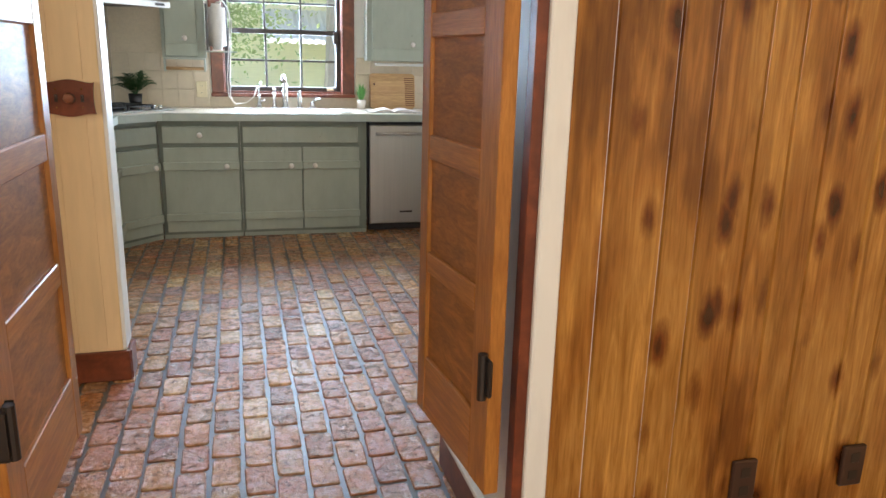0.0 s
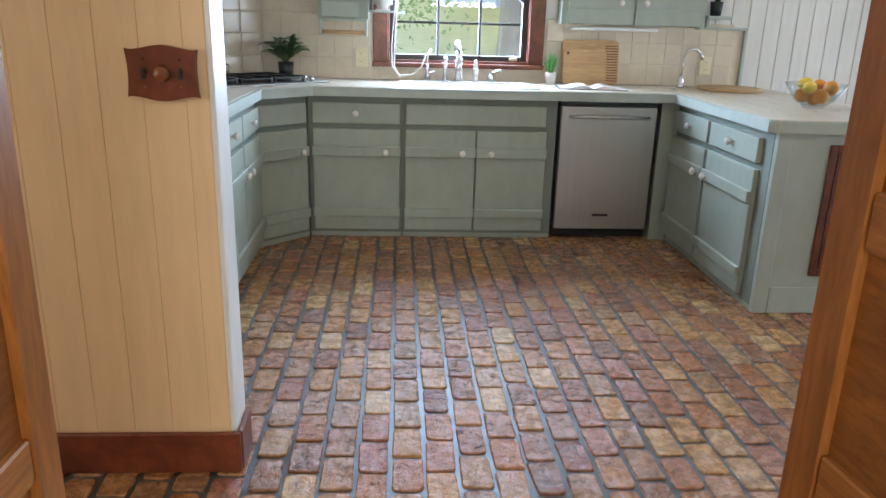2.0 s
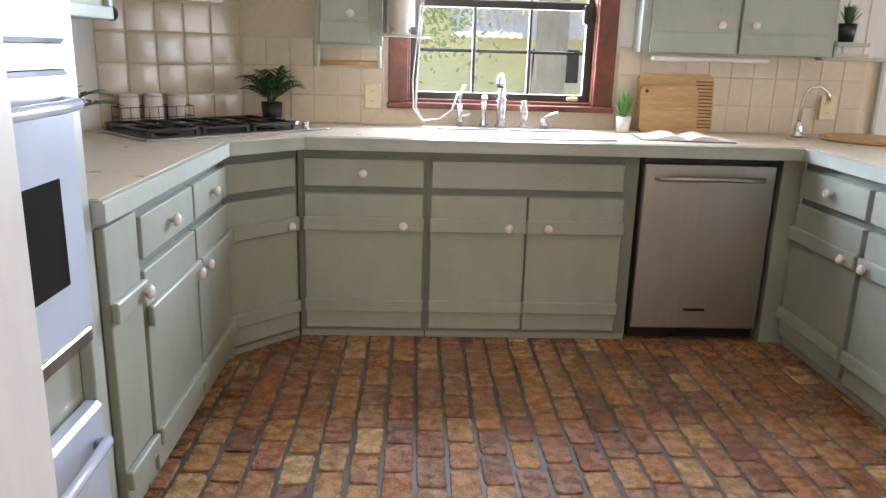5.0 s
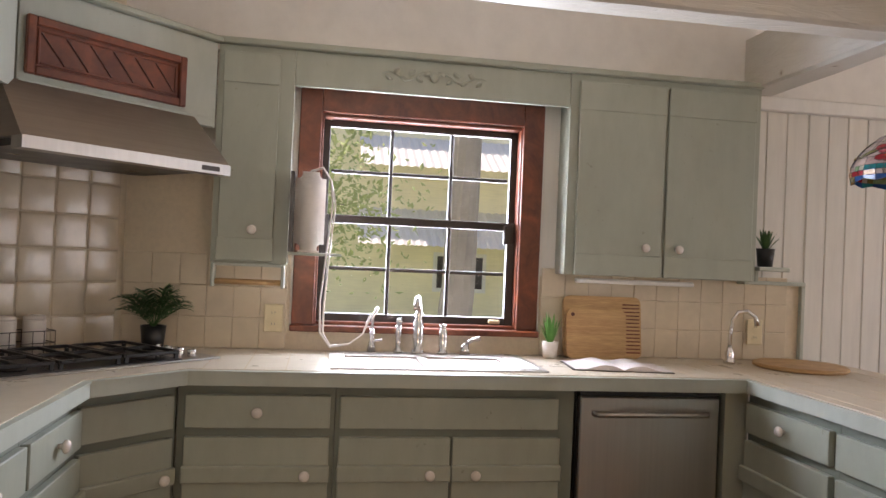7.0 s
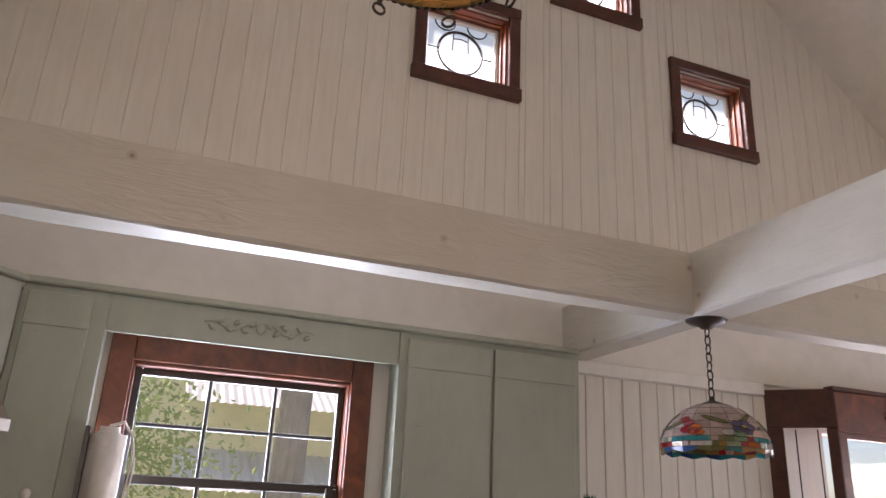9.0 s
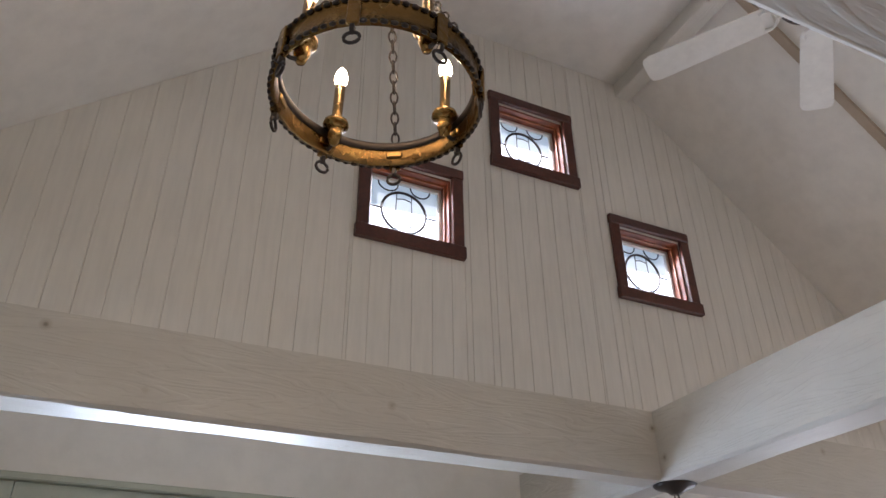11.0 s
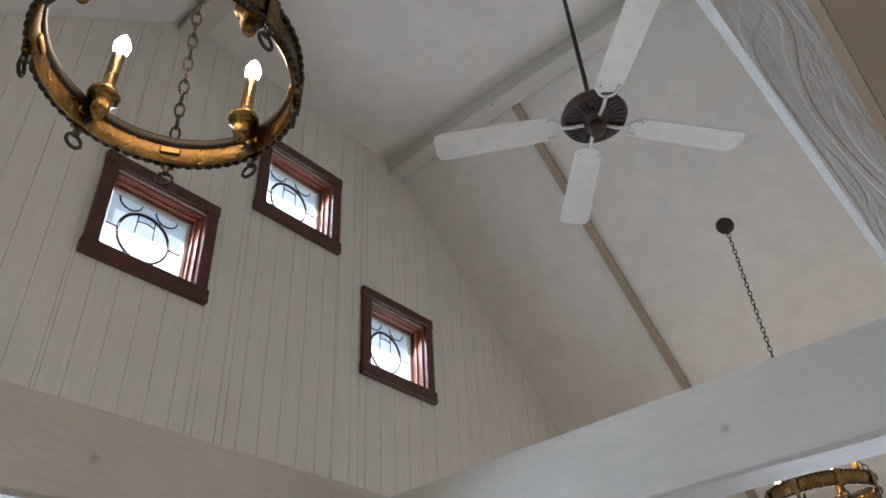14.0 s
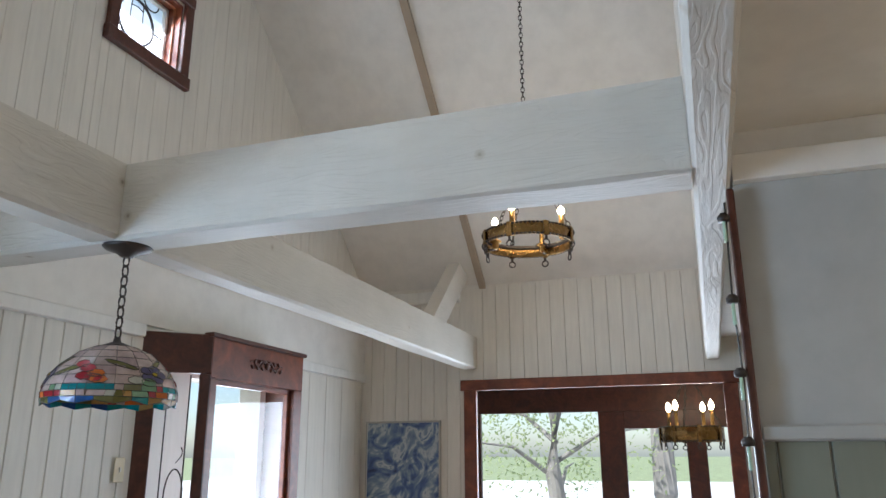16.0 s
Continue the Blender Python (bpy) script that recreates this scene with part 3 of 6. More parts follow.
# angled entry bay that stands into the room
bay = tagged(new("entry_bay"), "dark redwood angled door surround with leaded sidelight and carved header", "door surround", kind="structure")
BX0, BX1, BY = 4.70, 5.67, 7.145
diag = Matrix.Translation((4.445, 7.4, 0)) @ Matrix.Rotation(radians(-45), 4, "Z")
L45 = (BX0 - 4.445) * math.sqrt(2)
bm = bmesh.new()
add_box(bm, 0.0, L45, 0, 0.03, 1.96, 2.17, 0.004, diag)
add_box(bm, 0.0, 0.09, 0, 0.03, 0, 1.959, 0.004, diag)
add_box(bm, L45 - 0.055, L45, 0, 0.03, 0, 1.959, 0.004, diag)
add_box(bm, 0.09, L45 - 0.055, 0, 0.03, 0, 0.5, 0.004, diag)
put("sidelight_frame", bm, REDWOOD_DARK, bay)
bm = bmesh.new()
for k, (s, t) in enumerate((((0.15, 0.55), (0.15, 1.95)), ((0.26, 0.55), (0.26, 1.95)))):
    tube(bm, [diag @ Vector((s[0], 0.012, s[1])), diag @ Vector((t[0], 0.012, t[1]))], 0.004, 5)
tube(bm, [diag @ Vector((0.22 + 0.045 * math.cos(a), 0.012, 1.33 + 0.14 * math.sin(a))) for a in (2 * math.pi * k / 20 for k in range(20))], 0.004, 5, True)
tube(bm, [diag @ Vector((0.22 + 0.03 * math.sin(a), 0.012, 1.5 + 0.1 * a / 3)) for a in (k / 3 for k in range(8))], 0.003, 5)
put("lead_came", bm, IRON, bay)
p = put("pane", boxm(0.09, L45 - 0.055, 0.01, 0.014, 0.5, 1.96, m=diag), GLASS, bay)
p.visible_shadow = False
bm = bmesh.new()
add_box(bm, BX0, BX1, BY, BY + 0.04, 1.94, 2.16, 0.004)
put("header", bm, REDWOOD, bay, "carved redwood header")
put("header_cap", boxm(BX0 - 0.02, BX1 + 0.02, BY - 0.015, BY + 0.05, 2.161, 2.183, bevel=0.004), REDWOOD_DARK, bay)
bm = bmesh.new()
add_box(bm, BX0, BX0 + 0.06, BY + 0.001, BY + 0.06, 0, 1.939, 0.004)
add_box(bm, BX1 - 0.1, BX1, BY + 0.001, BY + 0.06, 0, 1.939, 0.004)
put("post", bm, REDWOOD, bay)
put("bay_side", boxm(BX1 - 0.03, BX1, BY + 0.06, NORTH, 0, 2.16), REDWOOD_DARK, bay)
put("bay_top", prism([(4.46, 7.399), (BX0, BY + 0.05), (BX1, BY + 0.05), (BX1, 7.399)], 2.162, 2.18), WHITE_TRIM, bay)
bm = bmesh.new()
frame_ring(bm, BX0 + 0.06, BX1 - 0.1, 0.0, 1.94, 0.03, BY + 0.03, BY + 0.055)
put("door_frame", bm, REDWOOD, bay)
p = put("pane", boxm(BX0 + 0.09, BX1 - 0.13, BY + 0.04, BY + 0.044, 0.03, 1.91), GLASS, bay)
p.visible_shadow = False


def carving(name, parent, cx, y, cz, width, height, material, label, flip=1):
    bm = bmesh.new()
    for s in (-1, 1):
        pts = [(cx + s * width * 0.5 * t, y, cz + height * 0.32 * math.sin(t * 9.0) * (1 - 0.5 * t)) for t in (k / 16 for k in range(17))]
        tube(bm, pts, [0.0075 * (1.15 - k / 18) for k in range(17)], 6)
        for k in range(1, 7):
            px = cx + s * width * 0.5 * k / 7
            a = (0.9 if k % 2 else -0.9)
            m = Matrix.Translation((px, y - 0.002, cz + a * height * 0.24)) @ Matrix.Rotation(s * a * 0.7, 4, "Y") @ Matrix.Diagonal((0.021, 0.007, 0.011, 1))
            bmesh.ops.create_icosphere(bm, subdivisions=1, radius=1, matrix=m)
    bmesh.ops.create_icosphere(bm, subdivisions=2, radius=1, matrix=Matrix.Translation((cx, y - 0.003, cz)) @ Matrix.Diagonal((0.02, 0.01, 0.024, 1)))
    return put(name, bm, material, parent, label, smooth=True)


carving("carving", bay, 5.23, BY - 0.004, 2.055, 0.36, 0.09, REDWOOD_DARK, "dark carved leaf ornament")

# opening in the far wall, with the entry beyond
op = tagged(new("far_door_casing"), "wide redwood casing round the opening to the glazed entry", "door casing", kind="structure")
bm = bmesh.new()
add_box(bm, EAST - 0.03, EAST, 6.38, 6.484, 0, 2.03, 0.004)
add_box(bm, EAST - 0.03, EAST, 4.43, 4.53, 0, 2.03, 0.004)
put("side_casing", bm, REDWOOD, op)
put("head_casing", boxm(EAST - 0.035, EAST, 4.40, 6.51, 2.031, 2.115, bevel=0.004), REDWOOD, op)
put("entry_ceiling", boxm(EAST + 0.14, 9.0, 4.0, 7.2, 2.2, 2.3), WHITE_TRIM, kind="structure")
put("entry_side_north", boxm(EAST + 0.14, 9.0, 7.0, 7.1, 0, 2.2), WHITE_TRIM, kind="structure")
put("entry_side_south", boxm(EAST + 0.14, 9.0, 3.9, 4.0, 0, 2.2), WHITE_TRIM, kind="structure")
ent = tagged(new("entry_doors"), "dark redwood glazed double doors with a fixed side pane", "door", kind="structure")
bm = bmesh.new()
XD = 8.6
add_box(bm, XD, XD + 0.05, 4.0, 7.0, 1.93, 2.2, 0.004)
for ya, yb in ((6.80, 6.99), (5.40, 5.64), (4.69, 4.86), (4.0, 4.2)):
    add_box(bm, XD, XD + 0.05, ya, yb, 0, 1.929, 0.004)
add_box(bm, XD, XD + 0.05, 4.86, 5.40, 1.77, 1.929, 0.003)
add_box(bm, XD, XD + 0.05, 4.2, 4.69, 1.77, 1.929, 0.003)
put("door_frame", bm, REDWOOD_DARK, ent)
for ya, yb, zt in ((5.64, 6.80, 1.93), (4.86, 5.40, 1.77), (4.2, 4.69, 1.77)):
    p = put("pane", boxm(XD + 0.02, XD + 0.024, ya, yb, 0.02, zt), GLASS, ent)
    p.visible_shadow = False


# ---- hall doors ----
def oak_door(at, flip, label, W=0.52):
    """Leaf along local x, hinge at the origin, its show face to local -y (flip 1) or +y."""
    d = thing("hall_door", at, label, "door", "pair of hall doors")
    H, T = 1.75, 0.036
    for x0, x1 in ((0, 0.1), (W - 0.06, W)):
        put("stile", boxm(x0, x1, -T / 2, T / 2, 0.255, H, bevel=0.003), OAK, d)
    rails = [(0.255, 0.432), (0.68, 0.738), (0.99, 1.055), (1.3, 1.36), (1.65, H)]
    for z0, z1 in rails:
        put("rail", boxm(0.101, W - 0.061, -T / 2 + 0.001, T / 2 - 0.001, z0, z1, bevel=0.003), OAK_X, d)
    for (a, z0), (z1, b) in zip(rails, rails[1:]):
        put("panel", boxm(0.098, W - 0.059, -0.007, 0.007, z0 - 0.002, z1 + 0.002), OAK_PANEL, d)
    for z in (0.56, 1.5):
        h = put("hinge", boxm(-0.025, 0.035, flip * (T / 2 + 0.001), flip * (T / 2 + 0.012), z - 0.045, z + 0.045, bevel=0.004), IRON, d, "black iron hinge")
        bm = piped([(0, flip * 0.035, z - 0.055), (0, flip * 0.035, z + 0.055)], 0.011, 10)
        put("hinge_pin", bm, IRON, h)
    return d


oak_door(pose(1.770, 2.722, 0.086, 0, 0, 95.2), 1, "raised oak panel door standing open on black hinges by white casing", 0.50)
oak_door(pose(0.768, 2.665, 0.086, 0, 0, 89.5), -1, "raised oak panel door standing open before the cream switch wall", 0.60)
case = tagged(new("door_1"), kind="structure")
put("casing_right", boxm(1.836, 1.892, 2.680, 2.699, 0, 2.2, bevel=0.004), WHITE_TRIM, case)
put("casing_left", boxm(0.62, 0.699, 2.680, 2.699, 0, 2.2, bevel=0.004), WHITE_TRIM, case)
put("jamb_right", boxm(1.813, 1.855, 2.70, 2.742, 0, 2.12, bevel=0.002), REDWOOD, case)
put("jamb_left", boxm(0.702, 0.735, 2.70, 2.742, 0, 2.12, bevel=0.002), REDWOOD, case)
put("head_casing", boxm(0.70, 1.835, 2.680, 2.699, 2.12, 2.2, bevel=0.003), WHITE_TRIM, case)
for x in (2.438, 2.777):
    o = thing("wall_outlet", pose(x, 2.685, 0.31), "dark brown outlet plate on knotty pine boards", "outlet", "pine wall outlets")
    put("plate", boxm(-0.035, 0.035, -0.008, 0.006, -0.058, 0.058, bevel=0.003), BROWN, o)
    put("socket", boxm(-0.014, 0.014, -0.0105, -0.0082, -0.04, -0.012, bevel=0.001), DARK, o)
    put("socket", boxm(-0.014, 0.014, -0.0105, -0.0082, 0.012, 0.04, bevel=0.001), DARK, o)


# ---- kitchen cabinets ----
def knob(parent, x, z, y=-0.02):
    prof = [(0, 0), (0.008, 0), (0.007, 0.010), (0.011, 0.014), (0.019, 0.019), (0.020, 0.026), (0.015, 0.033), (0, 0.035)]
    return put("knob", turned(prof, 14, pose(x, y, z, 90)), PORCELAIN, parent, "white porcelain knob", smooth=True)


def door_front(parent, x0, x1, z0, z1, knob_x=None, battens=((0.507, 0.567), (0.135, 0.19)), th=0.026, knob_z=0.535):
    d = put("door", boxm(x0, x1, -th, 0, z0, z1, bevel=0.003), SAGE, parent)
    for a, b in battens:
        put("batten", boxm(x0 - 0.004, x1 + 0.004, -th - 0.02, -th, a, b, bevel=0.004), SAGE, d)
    if knob_x is not None:
        knob(d, knob_x, knob_z, -th - 0.012)
    return d


def drawer_front(parent, x0, x1, z0=0.70, z1=0.82, knobs=()):
    d = put("drawer", boxm(x0, x1, -0.026, 0, z0, z1, bevel=0.003), SAGE, parent)
    for k in knobs:
        knob(d, k, (z0 + z1) / 2, -0.024)
    return d


def base_unit(at, w, label, depth=0.5, group="base cabinets", shape=None):
    """Local x along the front, local y into the cabinet."""
    c = thing("base_cabinet", at, label, "cabinet", group)
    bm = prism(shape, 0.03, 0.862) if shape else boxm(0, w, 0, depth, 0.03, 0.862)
    # The darker body colour carries the shade in the gaps between fronts.
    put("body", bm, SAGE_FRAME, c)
    put("toe_board", boxm(0.002, w - 0.002, 0.006, 0.03, 0, 0.029), SAGE, c)
    return c


c = base_unit(pose(0.672, 6.876, 0), 0.562, "sage painted base cabinet with one drawer above one battened door")
drawer_front(c, 0.03, 0.545, knobs=(0.283,))
door_front(c, 0.03, 0.545, 0.052, 0.668, 0.46)
c = base_unit(pose(1.236, 6.876, 0), 0.925, "sage painted sink cabinet with a false drawer and two doors")
drawer_front(c, 0.016, 0.856)
door_front(c, 0.016, 0.434, 0.052, 0.668, 0.357)
door_front(c, 0.444, 0.866, 0.052, 0.668, 0.53)
put("filler_panel", boxm(2.797, 2.896, 6.865, 7.3, 0, 0.862), SAGE, kind="structure")

# dishwasher
dw = thing("dishwasher", pose(2.178, 6.868, 0), "brushed steel dishwasher with a curved bar handle under the counter", "dishwasher")
put("body", boxm(0, 0.6, 0.03, 0.5, 0.1, 0.855), BLACK, dw)
put("door", boxm(0.006, 0.594, -0.005, 0.03, 0.065, 0.83, bevel=0.006), STEEL, dw)
put("control_strip", boxm(0.006, 0.594, 0.0, 0.03, 0.833, 0.853), BLACK, dw)
put("kick_plate", boxm(0.004, 0.596, 0.04, 0.06, 0.008, 0.09), BLACK, dw)
bm = piped([(0.06, -0.006, 0.765), (0.075, -0.035, 0.765), (0.15, -0.05, 0.768), (0.3, -0.054, 0.769), (0.45, -0.05, 0.768), (0.525, -0.035, 0.765), (0.54, -0.006, 0.765)], 0.0105, 10)
put("handle", bm, STEEL, dw, "curved steel bar handle", smooth=True)
put("badge", boxm(0.245, 0.345, -0.0075, -0.0051, 0.15, 0.164, bevel=0.001), IRON, dw, "small dark badge")
for x in (0.05, 0.55):
    put("foot", turned([(0, 0), (0.016, 0), (0.016, 0.02), (0.008, 0.02), (0.008, 0.1), (0, 0.1)], 10, pose(x, 0.1, 0)), BLACK, dw)

# peninsula: local x runs from the north end to the south
pen = pose(2.90, 6.861, 0, 0, 0, -90)
c = base_unit(pen, 0.54, "sage painted peninsula cabinet with a drawer and a battened door", 0.6)
drawer_front(c, 0.016, 0.516, knobs=(0.27,))
door_front(c, 0.016, 0.516, 0.052, 0.668, 0.46)
c = base_unit(pen @ pose(0.542, 0, 0), 0.655, "sage painted peninsula cabinet beside the panelled end", 0.6)
drawer_front(c, 0.006, 0.56, knobs=(0.28,))
door_front(c, 0.006, 0.56, 0.052, 0.668, 0.06)
endp = thing("peninsula_end", pose(2.90, 5.66, 0), "sage painted peninsula end with a redwood chevron panel", "cabinet panel")
put("body", boxm(0, 0.72, -0.018, 0, 0, 0.862, bevel=0.002), SAGE_LIGHT, endp)
put("base_rail", boxm(0.075, 0.72, -0.028, -0.018, 0, 0.13, bevel=0.003), SAGE_LIGHT, endp)
put("corner_post", boxm(0.0, 0.07, -0.032, -0.018, 0, 0.862, bevel=0.003), SAGE_LIGHT, endp)


def chevron(parent, x0, x1, z0, z1, y, label):
    p = put("chevron_panel", boxm(x0 + 0.02, x1 - 0.02, y - 0.006, y, z0 + 0.02, z1 - 0.02), REDWOOD, parent, label)
    bm = bmesh.new()
    frame_ring(bm, x0, x1, z0, z1, 0.03, y - 0.022, y - 0.0005, 0.004)
    put("frame", bm, REDWOOD, p)
    bm = bmesh.new()
    frame_ring(bm, x0 + 0.038, x1 - 0.038, z0 + 0.038, z1 - 0.038, 0.009, y - 0.013, y - 0.006, 0.002)
    put("bead", bm, REDWOOD, p)
    a, b, lo, hi = x0 + 0.05, x1 - 0.05, z0 + 0.05, z1 - 0.05
    step = 0.085
    k = -int((hi - lo) / step) - 1
    while True:
        s = a + k * step
        k += 1
        if s > b:
            break
        pts = []
        for t in (0, 1):
            pts.append((s + t * (hi - lo) * 0.85, hi - t * (hi - lo)))
        (xa, za), (xb, zb) = pts
        if xa < a:
            za -= (a - xa) / 0.85
            xa = a
        if xb > b:
            zb += (xb - b) / 0.85
            xb = b
        if xb - xa > 0.02 and za > zb:
            put("slat", piped([(xa, y - 0.0065, za), (xb, y - 0.0065, zb)], 0.0045, 4), REDWOOD_DARK, p)


chevron(endp, 0.25, 0.70, 0.19, 0.81, -0.019, "stained redwood panel with diagonal grooves")

# west run and the corner
WX = 0.415
wm = Matrix.Translation((WX, 5.392, 0)) @ Matrix.Rotation(radians(90), 4, "Z")
c = base_unit(wm, 0.255, "narrow sage painted cabinet with a battened door beside the oven", 0.55)
door_front(c, 0.03, 0.235, 0.06, 0.842, 0.20, ((0.60, 0.655), (0.135, 0.19)), knob_z=0.63)
c = base_unit(wm @ pose(0.257, 0, 0), 0.49, "sage painted base cabinet with a drawer and a long door", 0.55)
drawer_front(c, 0.008, 0.482, knobs=(0.245,))
door_front(c, 0.008, 0.482, 0.052, 0.668, 0.43)
c = base_unit(wm @ pose(0.749, 0, 0), 0.455, "sage painted base cabinet with a drawer next to the angled corner", 0.55)
drawer_front(c, 0.008, 0.43, knobs=(0.22,))
door_front(c, 0.008, 0.43, 0.052, 0.668, 0.04)
c = base_unit(pose(0.396, 6.598, 0, 0, 0, 45), 0.388, "sage painted angled corner cabinet with one battened door", shape=[(0.002, 0.001), (0.385, 0.001), (0.48, 0.3), (-0.12, 0.3)])
drawer_front(c, 0.02, 0.36)
door_front(c, 0.02, 0.36, 0.052, 0.668, 0.31)

# worktop
TOPZ = 0.915
outline = [(WEST + 0.002, 5.394), (0.46, 5.394), (0.465, 6.55), (0.715, 6.80), (2.85, 6.80), (2.85, 5.64), (2.885, 5.605), (3.66, 5.605), (3.66, 7.398), (0.34, 7.398), (WEST + 0.002, 6.90)]
bm = prism(outline, 0.862, TOPZ)
bmesh.ops.bevel(bm, geom=[e for e in bm.edges if all(v.co.z > 0.9 for v in e.verts)], offset=0.006, segments=2, affect="EDGES")
top = put("worktop", bm, SAGE_LIGHT, None, "sage edged worktop faced with cream tiles along three sides", category="worktop")
inner = [(WEST + 0.004, 5.41), (0.44, 5.41), (0.445, 6.558), (0.707, 6.82), (2.87, 6.82), (2.87, 5.65), (2.893, 5.625), (3.64, 5.625), (3.64, 7.396), (0.342, 7.396), (WEST + 0.004, 6.898)]
put("tile_surface", prism(inner, TOPZ + 0.0005, TOPZ + 0.003), COUNTER, top)
bm = bmesh.new()
for k in range(22):
    x = 0.76 + k * 0.145
    if x < 3.6:
        add_box(bm, x - 0.0018, x + 0.0018, 6.81 if x < 2.88 else 5.72, 7.36, TOPZ + 0.0031, TOPZ + 0.0038)
add_box(bm, 0.76, 3.6, 7.2, 7.204, TOPZ + 0.0031, TOPZ + 0.0037)
put("joint", bm, GROUT, top)

# backsplash walls with tiles
V = 7.068
walld = put("wall_diagonal", prism([(0.332, 7.40), (WEST, V + WEST), (WEST, V + WEST + 0.1), (0.232, 7.40)], 0, 3.2), GROUT, kind="structure")
uo = (WEST + V + WEST) / math.sqrt(2)
dm = Matrix.Translation((WEST, V + WEST, 0)) @ Matrix.Rotation(radians(45), 4, "Z")


def tile_mesh(w, h, seed, swell=0.9):
    bm = bmesh.new()
    rnd = random.Random(seed)
    o = [(-w / 2, -h / 2), (w / 2, -h / 2), (w / 2, h / 2), (-w / 2, h / 2)]
    a = [bm.verts.new((x, 0, z)) for x, z in o]
    b = [bm.verts.new((x * 0.985, -0.0030, z * 0.985)) for x, z in o]
    c = [bm.verts.new((x * swell, -0.0040 - rnd.uniform(-0.0005, 0.0005), z * swell)) for x, z in o]
    for p, q in ((a, b), (b, c)):
        for i in range(4):
            bm.faces.new((p[i], p[(i + 1) % 4], q[(i + 1) % 4], q[i]))
    bm.faces.new(c)
    for f in bm.faces:
        f.smooth = swell < 0.95
    me = bpy.data.meshes.new("tile")
    bmesh.ops.recalc_face_normals(bm, faces=bm.faces)
    bm.to_mesh(me)
    bm.free()
    me.materials.append(TILE)
    return me


TILES = [tile_mesh(0.130, 0.130, i) for i in range(5)]
SMALL = [tile_mesh(0.112, 0.1325, i, 0.962) for i in range(5)]


def lay_tiles(parent, m, x0, x1, z0, z1, pitch, meshes, seed, tilt=0.5):
    rnd = random.Random(seed)
    nx, nz = int((x1 - x0) / pitch + 0.3), int((z1 - z0) / 0.134 + 0.4)
    for i in range(nx):
        for k in range(nz):
            o = new("tile", meshes[rnd.randrange(5)])
            o.parent = parent
            o.matrix_world = m @ pose(x0 + (i + 0.5) * pitch, 0, z0 + (k + 0.5) * 0.134, rnd.uniform(-tilt, tilt), rnd.uniform(-0.4, 0.4), rnd.uniform(-tilt, tilt))


# upper cabinets
def upper_front(parent, x0, x1, knob_x=None):
    d = put("door", boxm(x0, x1, -0.018, 0, 1.30, 2.165, bevel=0.003), SAGE, parent)
    for a, b in ((1.3, 1.395), (2.035, 2.165)):
        put("batten", boxm(x0 - 0.003, x1 + 0.003, -0.024, -0.018, a, b, bevel=0.003), SAGE, d)
    if knob_x:
        knob(d, knob_x, 1.43, -0.018)
    return d


FY = 7.262
u = thing("upper_cabinet", pose(0.705, FY, 0), "sage painted narrow wall cabinet beside the window above a towel bar", "cabinet", "upper cabinets")
put("body", boxm(0, 0.31, 0, 0.136, 1.29, 2.195), SAGE, u)
upper_front(u, 0.025, 0.25, 0.165)
u = thing("upper_cabinet", pose(2.228, FY, 0), "sage painted two-door wall cabinet on the window's far side", "cabinet", "upper cabinets")
put("body", boxm(0, 0.925, 0, 0.136, 1.298, 2.21), SAGE, u)
upper_front(u, 0.04, 0.449, 0.365)
upper_front(u, 0.465, 0.895, 0.525)
v = thing("valance", pose(1.017, FY, 0), "sage painted board over the window with carved leaf ornament", "valance")
put("board", boxm(0, 1.208, 0, 0.02, 2.045, 2.195, bevel=0.002), SAGE, v)
put("soffit", boxm(0, 1.208, 0.02, 0.136, 2.18, 2.195), SAGE, v)
carving("carving", v, 0.59, -0.004, 2.125, 0.46, 0.07, SAGE, "painted carved leaf ornament")
crown = bmesh.new()
add_box(crown, 0.70, 3.155, FY - 0.03, FY + 0.136, 2.196, 2.222, 0.005)
put("crown_moulding", crown, SAGE, kind="structure")
put("side_nib", boxm(3.14, 3.16, 7.32, 7.4, 1.285, 2.19), SAGE, kind="structure")

# angled front over the hood
FD = 6.545
fm = Matrix.Translation((0.15, FD + 0.15, 0)) @ Matrix.Rotation(radians(45), 4, "Z")
fl = (0.705 - 0.15) * math.sqrt(2)
hc = thing("hood_cabinet", fm, "sage painted angled cabinet front above the range hood", "cabinet")
put("body", boxm(0, fl - 0.004, 0, 0.02, 1.84, 2.19, bevel=0.002), SAGE_LIGHT, hc)
put("lower_rail", boxm(0, fl - 0.02, -0.014, 0, 1.84, 1.875, bevel=0.003), SAGE_LIGHT, hc)
chevron(hc, 0.02, 0.625, 1.895, 2.09, -0.001, "small redwood panel with diagonal grooves")
put("crown_strip", boxm(-0.01, fl, -0.03, 0.02, 2.191, 2.215, bevel=0.005), SAGE, hc)
put("upper_return", boxm(0.13, 0.15, 6.27, 6.68, 1.84, 2.21), SAGE_LIGHT, kind="structure")

# hood
def uv_pt(uu, vv):
    """From the distance along and across the angled wall to the plan."""
    s = uu * math.sqrt(2)
    return ((s - vv) / 2, (s + vv) / 2)


